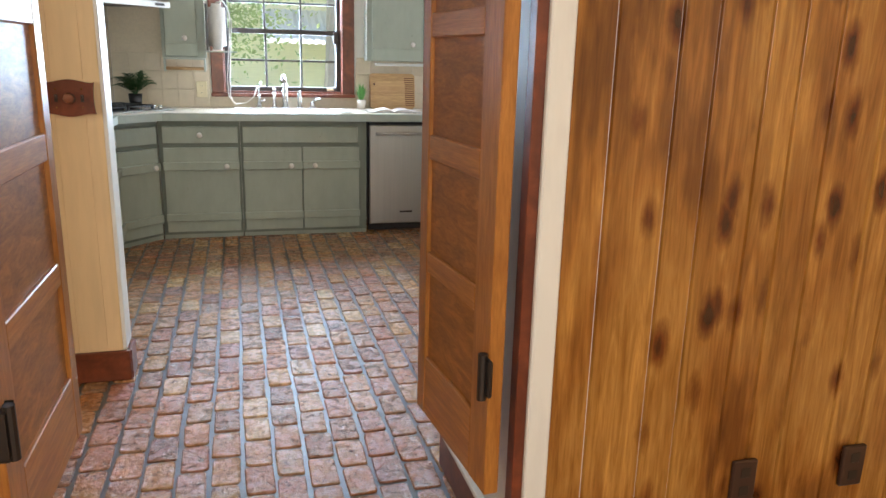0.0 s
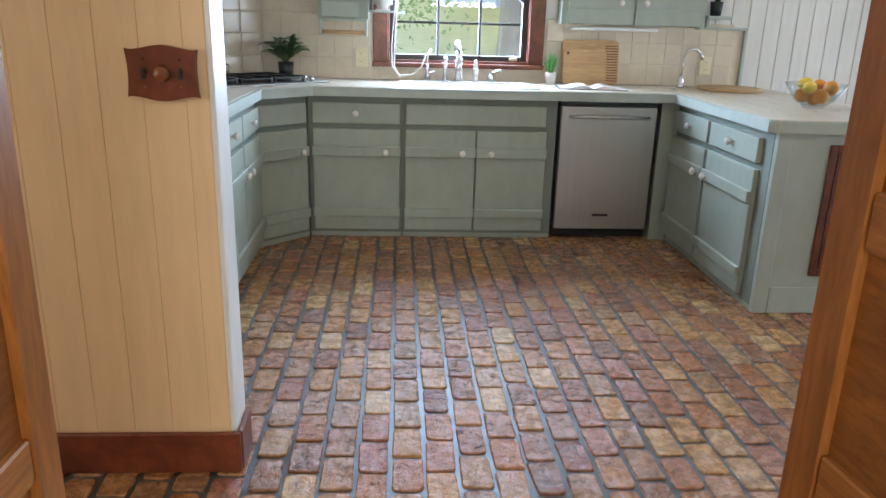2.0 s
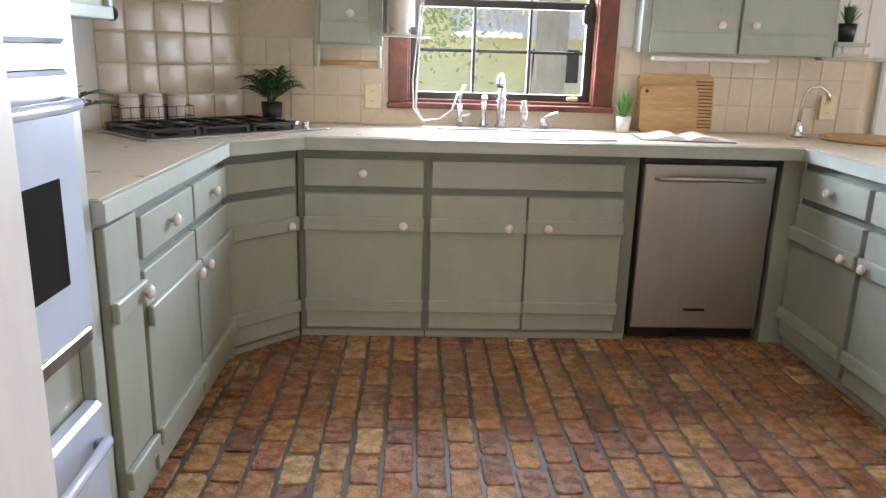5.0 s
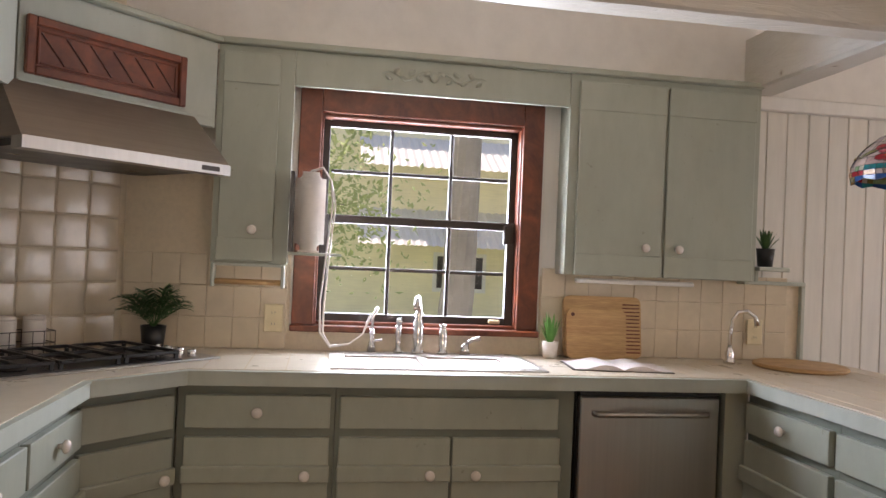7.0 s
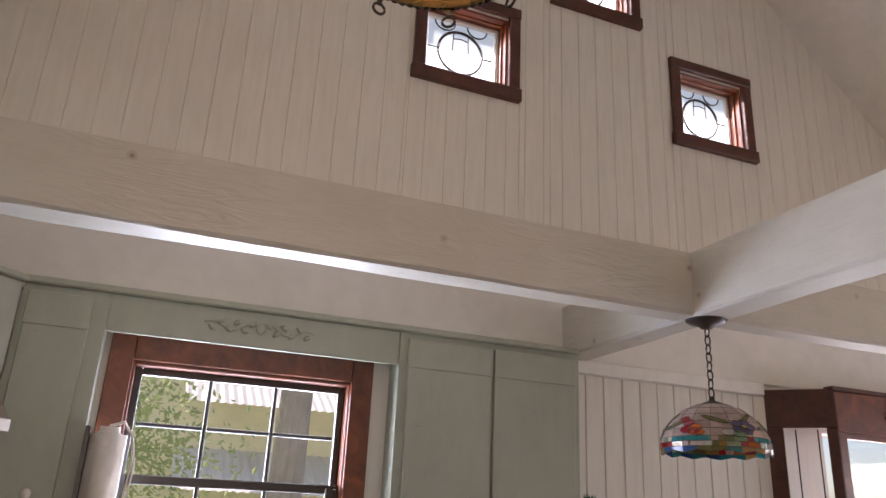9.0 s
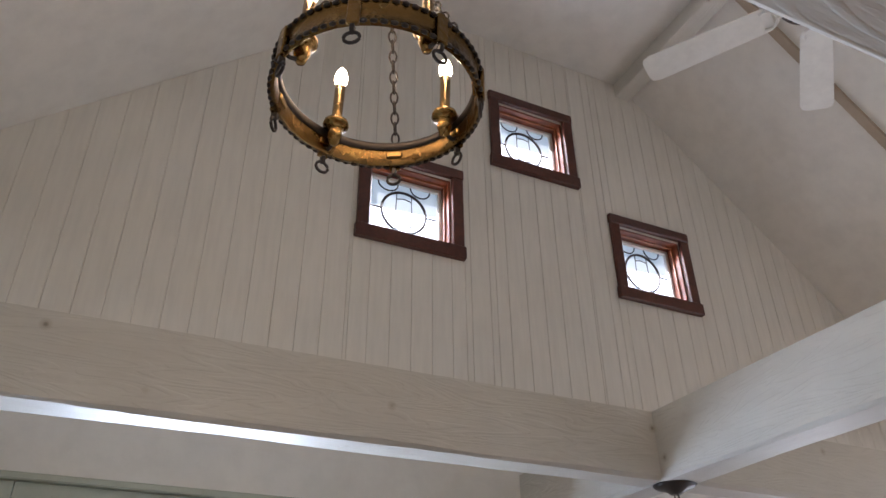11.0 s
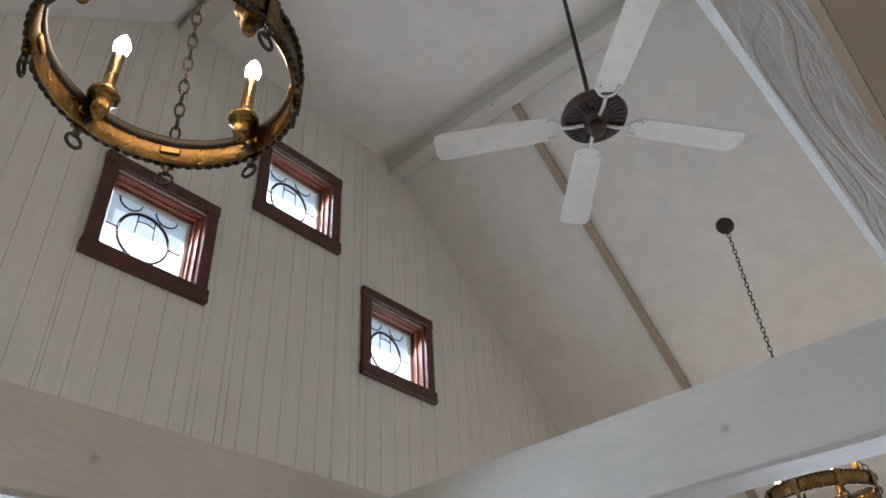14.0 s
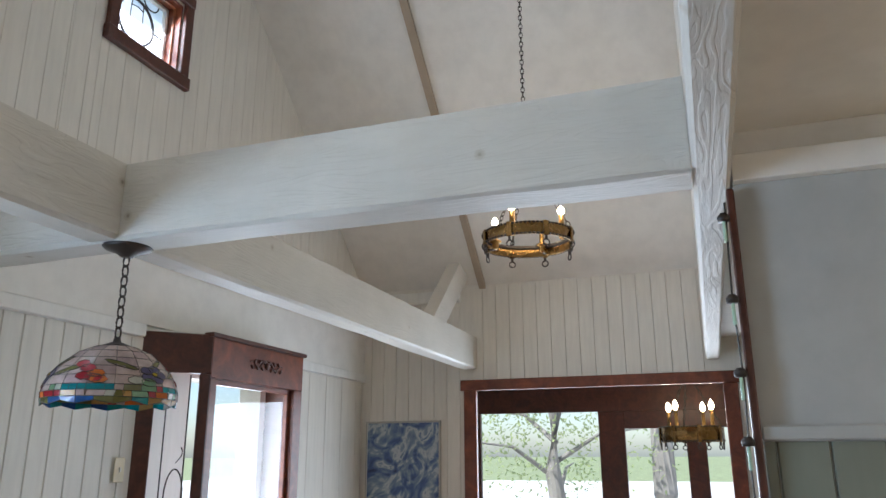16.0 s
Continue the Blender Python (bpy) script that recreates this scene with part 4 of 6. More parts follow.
hood = thing("range_hood", I4, "brown-tinted steel range hood with slim lip under the angled cabinet", "range hood")
bm = bmesh.new()
U0, U1 = 4.765, 5.53
rings = []
for vv, z, du in ((6.23, 1.665, 0), (6.53, 1.87, 0.02)):
    rings.append([bm.verts.new((*uv_pt(U0 + du, vv), z)), bm.verts.new((*uv_pt(U1 - du, vv), z)), bm.verts.new((*uv_pt(U1 - du, V - 0.01), z)), bm.verts.new((*uv_pt(U0 + du, V - 0.01), z))])
for i in range(4):
    bm.faces.new((rings[0][i], rings[0][(i + 1) % 4], rings[1][(i + 1) % 4], rings[1][i]))
bm.faces.new(rings[0][::-1])
bm.faces.new(rings[1])
put("canopy", bm, HOOD_STEEL, hood)
put("lip", prism([uv_pt(U0, 6.22), uv_pt(U1, 6.22), uv_pt(U1, 6.32), uv_pt(U0, 6.32)], 1.625, 1.664), STEEL, hood, "bright steel front lip")
put("filter", prism([uv_pt(U0 + 0.02, 6.322), uv_pt(U1 - 0.02, 6.322), uv_pt(U1 - 0.02, V - 0.03), uv_pt(U0 + 0.02, V - 0.03)], 1.64, 1.663), BLACK, hood)
put("control_plate", prism([uv_pt(U1 - 0.13, 6.218), uv_pt(U1 - 0.05, 6.218), uv_pt(U1 - 0.05, 6.2195), uv_pt(U1 - 0.13, 6.2195)], 1.635, 1.653), IRON, hood)

# west upper cabinet and the oven tower
wu = thing("upper_cabinet", pose(0.18, 5.392, 0, 0, 0, 90), "sage wall cabinet with recessed dark panel above the tiled counter", "cabinet", "upper cabinets")
put("body", boxm(0, 0.875, 0.02, 0.30, 1.345, 2.19), SAGE, wu)
bm = bmesh.new()
add_box(bm, 0, 0.875, 0, 0.02, 1.345, 1.385, 0.003)
add_box(bm, 0, 0.875, 0, 0.02, 1.86, 2.19, 0.003)
add_box(bm, 0.84, 0.875, 0, 0.02, 1.385, 1.86, 0.003)
add_box(bm, 0, 0.035, 0, 0.02, 1.385, 1.86, 0.003)
put("face_frame", bm, SAGE_LIGHT, wu)
put("towel_knob", turned([(0, 0), (0.022, 0), (0.024, 0.008), (0.018, 0.02), (0, 0.022)], 14, pose(0.875, 0.012, 1.365, 0, 90, 0)), BLACK, wu, "black round end knob", smooth=True)

ov = thing("oven_tower", pose(WX, 4.618, 0, 0, 0, 90), "sage painted tower holding a white double wall oven", "oven cabinet")
put("body", boxm(0, 0.772, 0.02, 0.55, 0, 2.19), SAGE, ov)
put("stile", boxm(0.712, 0.772, -0.012, 0.02, 0, 2.19, bevel=0.003), SAGE_LIGHT, ov)
put("stile", boxm(0, 0.06, -0.012, 0.02, 0, 2.19, bevel=0.003), SAGE_LIGHT, ov)
o = thing("wall_oven", pose(WX, 4.618, 0, 0, 0, 90), "white double wall oven with dark glass and curved handle", "oven")
put("lower_door", boxm(0.065, 0.705, -0.03, 0.018, 0.64, 1.215, bevel=0.01), ENAMEL, o)
put("upper_door", boxm(0.065, 0.705, -0.03, 0.018, 1.27, 1.85, bevel=0.01), ENAMEL, o)
put("vent_strip", boxm(0.065, 0.705, -0.018, 0.018, 1.218, 1.267), BLACK, o)
put("window", boxm(0.17, 0.60, -0.033, -0.0302, 0.77, 1.0, bevel=0.001), OVEN_GLASS, o)
put("window", boxm(0.17, 0.60, -0.033, -0.0302, 1.4, 1.64, bevel=0.001), OVEN_GLASS, o)
for z in (1.15, 1.79):
    put("handle", piped([(0.12, -0.03, z), (0.14, -0.07, z), (0.25, -0.085, z), (0.52, -0.085, z), (0.63, -0.07, z), (0.65, -0.03, z)], 0.013, 10), ENAMEL, o, smooth=True)
put("trim_bar", boxm(0.065, 0.705, -0.022, 0.018, 0.60, 0.636, bevel=0.004), STEEL, o)
w = thing("warming_drawer", pose(WX, 4.618, 0, 0, 0, 90), "white warming drawer with a curved handle below the oven", "oven")
put("drawer_front", boxm(0.065, 0.705, -0.03, 0.018, 0.12, 0.45, bevel=0.01), ENAMEL, w)
put("handle", piped([(0.12, -0.03, 0.36), (0.15, -0.07, 0.385), (0.385, -0.09, 0.40), (0.62, -0.07, 0.385), (0.65, -0.03, 0.36)], 0.013, 10), ENAMEL, w, smooth=True)

# east end of the backsplash
put("backsplash_trim_side", boxm(3.475, 3.497, 7.372, 7.4, TOPZ + 0.004, 1.283, bevel=0.003), SAGE_LIGHT, kind="structure")
put("backsplash_trim_top", boxm(3.162, 3.497, 7.37, 7.4, 1.284, 1.302, bevel=0.003), SAGE_LIGHT, kind="structure")
put("backsplash_bed", boxm(0.335, 1.03, 7.392, 7.3995, TOPZ + 0.004, 1.66), GROUT, kind="structure")
put("backsplash_bed_low", boxm(1.03, 2.16, 7.392, 7.3995, TOPZ + 0.004, 1.001), GROUT, kind="structure")
put("backsplash_bed_east", boxm(2.16, 3.473, 7.392, 7.3995, TOPZ + 0.004, 1.283), GROUT, kind="structure")


# ---- things on the worktop ----
Z = TOPZ + 0.0035
ck = Matrix.Translation((*uv_pt(5.13, 6.28), Z)) @ Matrix.Rotation(radians(45), 4, "Z")
cook = thing("gas_cooktop", ck, "steel gas cooktop with black grates and a row of knobs", "cooktop")
put("tray", boxm(-0.43, 0.43, 0, 0.44, 0, 0.008, bevel=0.003), STEEL, cook)
put("pan", boxm(-0.41, 0.27, 0.02, 0.42, 0.0082, 0.011), BLACK, cook)
for i, (gx, gy) in enumerate(((-0.29, 0.12), (-0.29, 0.32), (-0.06, 0.22), (0.17, 0.12), (0.17, 0.32))):
    bn = put("burner", turned([(0, 0.011), (0.045, 0.011), (0.045, 0.02), (0.03, 0.028), (0, 0.028)], 18, pose(gx, gy, 0)), IRON, cook, smooth=True)
for gx in (-0.30, -0.07, 0.16):
    bm = bmesh.new()
    for y in (0.04, 0.22, 0.40):
        add_box(bm, gx - 0.105, gx + 0.105, y - 0.006, y + 0.006, 0.03, 0.042, 0.002)
    for x in (-0.105, 0, 0.105):
        add_box(bm, gx + x - 0.006, gx + x + 0.006, 0.04, 0.40, 0.0301, 0.0421, 0.002)
    for x in (-0.1, 0.1):
        for y in (0.046, 0.394):
            add_box(bm, gx + x - 0.006, gx + x + 0.006, y - 0.006, y + 0.006, 0.011, 0.03)
    put("grate", bm, BLACK, cook, "black cast iron grate")
for k in range(5):
    put("knob", turned([(0, 0.008), (0.017, 0.008), (0.015, 0.02), (0.017, 0.034), (0, 0.036)], 14, pose(0.345, 0.07 + k * 0.075, 0)), CHROME, cook, "chrome burner knob", smooth=True)

bk = Matrix.Translation((*uv_pt(4.98, 6.985), Z)) @ Matrix.Rotation(radians(45), 4, "Z")
basket = thing("wire_basket", bk, "black wire basket standing behind the gas cooktop", "basket")
bm = bmesh.new()
for z in (0.004, 0.045, 0.09):
    tube(bm, [(-0.165, -0.045, z), (0.165, -0.045, z), (0.165, 0.045, z), (-0.165, 0.045, z)], 0.0018, 5, True)
for k in range(9):
    x = -0.165 + k * 0.33 / 8
    for y in (-0.045, 0.045):
        tube(bm, [(x, y, 0.004), (x, y, 0.09)], 0.0014, 5)
    tube(bm, [(x, -0.045, 0.004), (x, 0.045, 0.004)], 0.0014, 5)
put("wires", bm, IRON, basket)
for x in (-0.107, 0, 0.107):
    jar = thing("canister", bk @ pose(x, 0, 0.007), "white ceramic canister with a round lid in the wire basket", "canister", "white canisters")
    put("body", turned([(0, 0), (0.036, 0), (0.04, 0.006), (0.04, 0.12), (0.037, 0.124), (0, 0.124)], 24), PORCELAIN, jar, smooth=True)
    put("lid", turned([(0, 0.1245), (0.039, 0.1245), (0.039, 0.135), (0.03, 0.141), (0, 0.142)], 24), PORCELAIN, jar, smooth=True)


def leaf_blade(bm, base, tip, width, sag=0.2, seg=4):
    base, tip = Vector(base), Vector(tip)
    d = tip - base
    side = d.cross(Vector((0, 0, 1)))
    side = side.normalized() if side.length > 1e-5 else Vector((1, 0, 0))
    prev = None
    for i in range(seg + 1):
        t = i / seg
        p = base + d * t + Vector((0, 0, sag * d.length * math.sin(math.pi * t * 0.8)))
        w = width * (math.sin(math.pi * min(1, t * 0.92 + 0.08)) + 0.08)
        row = [bm.verts.new(p - side * w / 2), bm.verts.new(p + Vector((0, 0, -w * 0.15))), bm.verts.new(p + side * w / 2)]
        if prev:
            for k in (0, 1):
                bm.faces.new((prev[k], prev[k + 1], row[k + 1], row[k]))
        prev = row


def fern(at, pot_r, pot_h, spread, height, label, pot_mat, leaf_mat, seed, kind="fern", count=15):
    t = thing("potted_plant", at, label, "plant")
    put("pot", turned([(0, 0), (pot_r * 0.8, 0), (pot_r, pot_h), (pot_r * 0.9, pot_h), (pot_r * 0.82, pot_h - 0.012), (0, pot_h - 0.012)], 24), pot_mat, t, smooth=True)
    rnd = random.Random(seed)
    bm = bmesh.new()
    for i in range(count):
        a = i * 2.4 + rnd.uniform(-0.3, 0.3)
        out = spread * rnd.uniform(0.35, 1.0)
        up = height * rnd.uniform(0.55, 1.0) * (1.1 - 0.5 * out / spread)
        if kind == "grass":
            leaf_blade(bm, (0.01 * math.cos(a), 0.01 * math.sin(a), pot_h - 0.01), (out * math.cos(a), out * math.sin(a), pot_h + up), 0.011, 0.15)
        else:
            n = 9
            path = []
            for k in range(n + 1):
                s = k / n
                path.append(Vector((out * s * math.cos(a), out * s * math.sin(a), pot_h - 0.01 + up * math.sin(s * 2.0) )))
            tube(bm, path, 0.0012, 4)
            for k in range(2, n + 1):
                d = (path[k] - path[k - 1]).normalized()
                side = d.cross(Vector((0, 0, 1))).normalized()
                ln = spread * 0.26 * math.sin(math.pi * (k / n) * 0.85 + 0.25)
                for sg in (-1, 1):
                    leaf_blade(bm, path[k], path[k] + side * sg * ln + d * ln * 0.55, ln * 0.33, 0.05, 2)
    put("foliage", bm, leaf_mat, t)
    return t


fern(pose(0.50, 7.24, Z), 0.05, 0.105, 0.18, 0.19, "green fern in a black pot at the corner of the worktop", BLACK, LEAF, 3, count=30)
fern(pose(-0.02, 6.15, Z), 0.045, 0.10, 0.26, 0.17, "green fern in a dark pot on the west counter", BLACK, LEAF, 5, count=16)
fern(pose(2.19, 7.30, Z), 0.037, 0.075, 0.065, 0.14, "bright green grass plant in a small white pot beside the window", PORCELAIN, LEAF_LIGHT, 7, "grass", 42)
fern(pose(3.235, 7.31, 1.372), 0.042, 0.085, 0.07, 0.11, "spiky green plant in a dark blue pot on the small shelf", BLACK, LEAF, 9, "grass", 30)
sh = thing("corner_shelf", pose(3.161, 7.24, 1.35), "small sage painted shelf at the end of the wall cabinet", "shelf")
put("board", boxm(0, 0.16, 0, 0.155, 0, 0.02, bevel=0.004), SAGE_LIGHT, sh)
put("bracket", boxm(0.02, 0.035, 0.06, 0.155, -0.05, -0.0005), SAGE, sh)

sink = thing("kitchen_sink", pose(1.21, 6.86, Z), "double bowl stainless steel sink set under the kitchen window", "sink")
bm = bmesh.new()
bowls = [(0.06, 0.36, 0.06, 0.33), (0.40, 0.71, 0.06, 0.33)]
xs = [0, 0.06, 0.36, 0.40, 0.71, 0.84]
ys = [0, 0.06, 0.33, 0.45]
for i in range(5):
    for j in range(3):
        if j == 1 and i in (1, 3):
            continue
        add_box(bm, xs[i], xs[i + 1], ys[j], ys[j + 1], 0.0005, 0.007)
put("rim", bm, STEEL, sink)
for x0, x1, y0, y1 in bowls:
    bm = bmesh.new()
    top_r = [(x0, y0), (x1, y0), (x1, y1), (x0, y1)]
    a = [bm.verts.new((x, y, 0.0075)) for x, y in top_r]
    c = [bm.verts.new((x + (0.004 if x == x0 else -0.004), y + (0.004 if y == y0 else -0.004), 0.001)) for x, y in top_r]
    d = [bm.verts.new((x + (0.02 if x == x0 else -0.02), y + (0.02 if y == y0 else -0.02), 0.0008)) for x, y in top_r]
    for p, q in ((a, c), (c, d)):
        for i in range(4):
            bm.faces.new((p[i], p[(i + 1) % 4], q[(i + 1) % 4], q[i]))
    bm.faces.new(d)
    put("bowl", bm, HOOD_STEEL, sink)
bm = bmesh.new()
for k in range(5):
    add_box(bm, 0.735 + k * 0.018, 0.742 + k * 0.018, 0.05, 0.36, 0.0071, 0.012, 0.002)
put("drain_rib", bm, STEEL, sink)


def tap(at, label, parts):
    t = thing("tap", at, label, "tap", "sink fittings")
    for nm, kind, args in parts:
        put(nm, turned(args, 18) if kind == "turn" else piped(args[0], args[1], 10), CHROME, t, smooth=True)
    return t


ZT = Z + 0.0075
YB = 7.30
tap(pose(1.59, YB, ZT), "tall chrome gooseneck kitchen tap behind the sink", [
    ("base", "turn", [(0, 0), (0.03, 0), (0.03, 0.012), (0.02, 0.02), (0.026, 0.07), (0.024, 0.13), (0.014, 0.155), (0.018, 0.17), (0.012, 0.182), (0, 0.185)]),
    ("spout", "pipe", ([(0, 0, 0.17), (-0.003, -0.01, 0.215), (-0.012, -0.045, 0.245), (-0.02, -0.085, 0.24), (-0.025, -0.11, 0.20)], [0.011, 0.011, 0.011, 0.012, 0.014]))])
tap(pose(1.505, YB + 0.01, ZT), "chrome side sprayer behind the sink", [
    ("base", "turn", [(0, 0), (0.022, 0), (0.022, 0.01), (0.013, 0.02), (0.012, 0.06), (0.016, 0.09), (0.01, 0.125), (0, 0.128)]),
    ("nozzle", "pipe", ([(0, 0.01, 0.12), (0, -0.02, 0.145)], 0.014))])
tap(pose(1.70, YB, ZT), "chrome soap dispenser behind the sink", [
    ("base", "turn", [(0, 0), (0.024, 0), (0.024, 0.01), (0.017, 0.018), (0.022, 0.07), (0.02, 0.1), (0.012, 0.115), (0.016, 0.125), (0, 0.135)]),
    ("pump", "pipe", ([(0, 0.005, 0.125), (-0.01, -0.04, 0.13)], 0.008))])
tap(pose(1.80, YB, ZT), "chrome lever handle behind the sink", [
    ("base", "turn", [(0, 0), (0.024, 0), (0.022, 0.02), (0.018, 0.04), (0, 0.055)]),
    ("lever", "pipe", ([(0, 0, 0.045), (0.03, -0.01, 0.065), (0.065, -0.02, 0.075)], [0.01, 0.008, 0.011]))])
tap(pose(1.39, YB + 0.02, ZT), "slim filter tap with a grey hose beside the sink", [
    ("base", "turn", [(0, 0), (0.02, 0), (0.018, 0.03), (0.01, 0.05), (0.009, 0.1), (0, 0.1)]),
    ("spout", "pipe", ([(0, 0, 0.09), (0.002, -0.005, 0.15), (0.018, -0.015, 0.195)], 0.0065)),
    ("lever", "pipe", ([(0, 0, 0.045), (0.045, -0.01, 0.055)], 0.006))])
tap(pose(3.035, 7.25, Z), "chrome gooseneck bar tap in the counter corner", [
    ("base", "turn", [(0, 0), (0.026, 0), (0.026, 0.012), (0.018, 0.02), (0.022, 0.045), (0.015, 0.065), (0.01, 0.08), (0, 0.08)]),
    ("spout", "pipe", ([(0, 0, 0.07), (0.002, 0, 0.15), (0.006, -0.005, 0.2), (0.03, -0.012, 0.238), (0.07, -0.02, 0.245), (0.105, -0.028, 0.22), (0.115, -0.03, 0.18)], [0.009] * 5 + [0.0095, 0.012]))])

# water filter with its hose
wf = thing("water_filter", pose(1.04, 7.17, 1.345), "white upright water filter housing on a small shelf by the window", "water filter")
put("shelf", boxm(-0.02, 0.20, -0.02, 0.13, -0.012, 0.0, bevel=0.003), SAGE_LIGHT, wf)
put("backplate", boxm(-0.018, -0.003, -0.01, 0.12, 0.0005, 0.33), BLACK, wf)
bm = boxm(0.0, 0.125, 0, 0.11, 0.008, 0.335)
bmesh.ops.bevel(bm, geom=list(bm.edges), offset=0.028, segments=3, affect="EDGES")
put("housing", bm, PORCELAIN, wf, smooth=True)
put("foot", boxm(0.02, 0.105, 0.02, 0.09, 0.0005, 0.0079), PORCELAIN, wf)
for k, off in enumerate((0, 0.012)):
    put("hose", piped([(0.06 + off, 0.05, 0.34), (0.11, 0.03, 0.355), (0.145, 0.0, 0.30), (0.155 + off, -0.01, 0.2), (0.14 + off, -0.02, 0.02), (0.12 + off * 1.5, -0.01, -0.2), (0.125 + off, 0.03, -0.33), (0.17, 0.09, -0.395 + off * 0.5), (0.25, 0.12, -0.385), (0.31, 0.14, -0.34), (0.342, 0.15, -0.25 - off)], 0.0045, 8), PORCELAIN, wf, "thin white hose", smooth=True)

rail = thing("towel_bar", pose(0.71, 7.25, 1.289), "sage painted towel holder with a wooden bar under the wall cabinet", "towel bar")
for x in (0, 0.285):
    put("bracket", boxm(x, x + 0.014, 0, 0.07, -0.10, 0.0, bevel=0.003), SAGE_LIGHT, rail)
put("top_plate", boxm(0.0145, 0.2845, 0, 0.07, -0.012, 0.0), SAGE_LIGHT, rail)
put("bar", piped([(0.0145, 0.035, -0.078), (0.2845, 0.035, -0.078)], 0.012, 12), BOARD_WOOD, rail, smooth=True)
ul = thing("under_cabinet_light", pose(2.30, 7.27, 1.262), "slim white light fitting under the wall cabinet", "light fitting")
put("housing", boxm(0, 0.56, 0, 0.06, 0, 0.022, bevel=0.006), WHITE_TRIM, ul)


def rounded(w, h, t, r=0.03):
    pts = []
    for cx, cz, a0 in ((w - r, r, -90), (w - r, h - r, 0), (r, h - r, 90), (r, r, 180)):
        for k in range(5):
            a = radians(a0 + k * 22.5)
            pts.append((cx + r * math.cos(a), cz + r * math.sin(a)))
    return wall_prism(pts, 0, t)


cb = thing("cutting_board", pose(2.265, 7.325, Z, -8), "large maple cutting board with grooved edge leaning on the backsplash", "cutting board", "cutting boards")
put("board", rounded(0.375, 0.285, 0.018), BOARD_WOOD, cb)
for k in range(14):
    put("groove", boxm(0.285, 0.368, -0.0015, -0.0002, 0.025 + k * 0.017, 0.031 + k * 0.017), REDWOOD, cb)
cb2 = thing("cutting_board", pose(2.268, 7.295, Z, -7), "smaller plain maple cutting board leaning on the large board", "cutting board", "cutting boards")
put("board", rounded(0.285, 0.225, 0.016), BOARD_WOOD, cb2)
put("hole", turned([(0, 0), (0.009, 0), (0.009, 0.001), (0, 0.001)], 12, pose(0.03, -0.0005, 0.2, 90)), REDWOOD_DARK, cb2)

bo = thing("open_book", pose(2.40, 7.05, Z, 0, 0, -6), "open cookbook lying on the counter by the cutting boards", "book")
for s in (-1, 1):
    bm = bmesh.new()
    rows = []
    for i in range(9):
        t = i / 8
        x = s * 0.20 * t
        z = 0.006 + 0.022 * math.sin(math.pi * min(1, t * 1.3)) * (1 - 0.45 * t)
        rows.append([bm.verts.new((x, -0.12, z)), bm.verts.new((x, 0.12, z)), bm.verts.new((x, 0.12, 0.003)), bm.verts.new((x, -0.12, 0.003))])
    for p, q in zip(rows, rows[1:]):
        for k in range(4):
            bm.faces.new((p[k], p[(k + 1) % 4], q[(k + 1) % 4], q[k]))
    bm.faces.new(rows[0])
    bm.faces.new(rows[-1])
    put("page_block", bm, PAPER, bo, smooth=False)
put("cover", boxm(-0.208, 0.208, -0.126, 0.126, 0, 0.0028), IRON, bo)

tr = thing("round_board", pose(3.31, 7.13, Z), "thin round wooden board lying on the counter corner", "tray")
put("disc", turned([(0, 0), (0.19, 0), (0.2, 0.006), (0.2, 0.016), (0.193, 0.02), (0, 0.02)], 40), BOARD_WOOD, tr)

bw = thing("fruit_bowl", pose(3.33, 6.16, Z), "clear glass bowl of oranges and lemons on the peninsula", "bowl")
put("bowl", turned([(0, 0), (0.05, 0), (0.055, 0.006), (0.10, 0.04), (0.15, 0.125), (0.146, 0.125), (0.095, 0.045), (0.05, 0.012), (0, 0.011)], 36), BOWL_GLASS, bw, smooth=True)
rnd = random.Random(4)
for i, (x, y, z, o) in enumerate(((0, 0, 0.05, 1), (0.058, 0.01, 0.062, 0), (-0.055, 0.02, 0.062, 1), (0.0, -0.062, 0.064, 1), (0.0, 0.065, 0.064, 0), (0.055, 0.065, 0.105, 1), (-0.06, -0.05, 0.105, 0), (0.05, -0.055, 0.105, 1), (-0.03, 0.05, 0.12, 0))):
    bm = bmesh.new()
    bmesh.ops.create_icosphere(bm, subdivisions=3, radius=0.037 if o else 0.031)
    for v in bm.verts:
        v.co.x *= 1.0 if o else 1.25
    fruit = put("orange" if o else "lemon", bm, ORANGE if o else LEMON, smooth=True)
    tagged(fruit, "ripe %s resting in the clear glass bowl" % ("orange" if o else "lemon"), "fruit", "fruit in the bowl")
    fruit.matrix_world = pose(3.33 + x, 6.16 + y, Z + z, 0, rnd.uniform(-20, 20), rnd.uniform(0, 180))

for x in (0.965, 3.235):
    o = thing("wall_outlet", pose(x, 7.372, 1.055), "ivory double outlet on the tiled backsplash", "outlet", "backsplash outlets")
    put("plate", boxm(-0.04, 0.04, 0, 0.01, -0.06, 0.06, bevel=0.003), IVORY, o)
    for z in (-0.025, 0.025):
        so = put("socket", turned([(0, 0), (0.016, 0), (0.016, 0.002), (0, 0.0025)], 16, pose(0, 0, z, 90)), IVORY, o)
        put("slot", boxm(-0.007, -0.005, -0.0035, -0.0026, z - 0.004, z + 0.005), DARK, so)
        put("slot", boxm(0.005, 0.007, -0.0035, -0.0026, z - 0.004, z + 0.005), DARK, so)
ls = thing("light_switch", pose(4.36, 7.386, 1.47), "white light switch on the white plank wall by the entry bay", "switch")
put("plate", boxm(-0.035, 0.035, -0.006, 0, -0.058, 0.058, bevel=0.003), IVORY, ls)
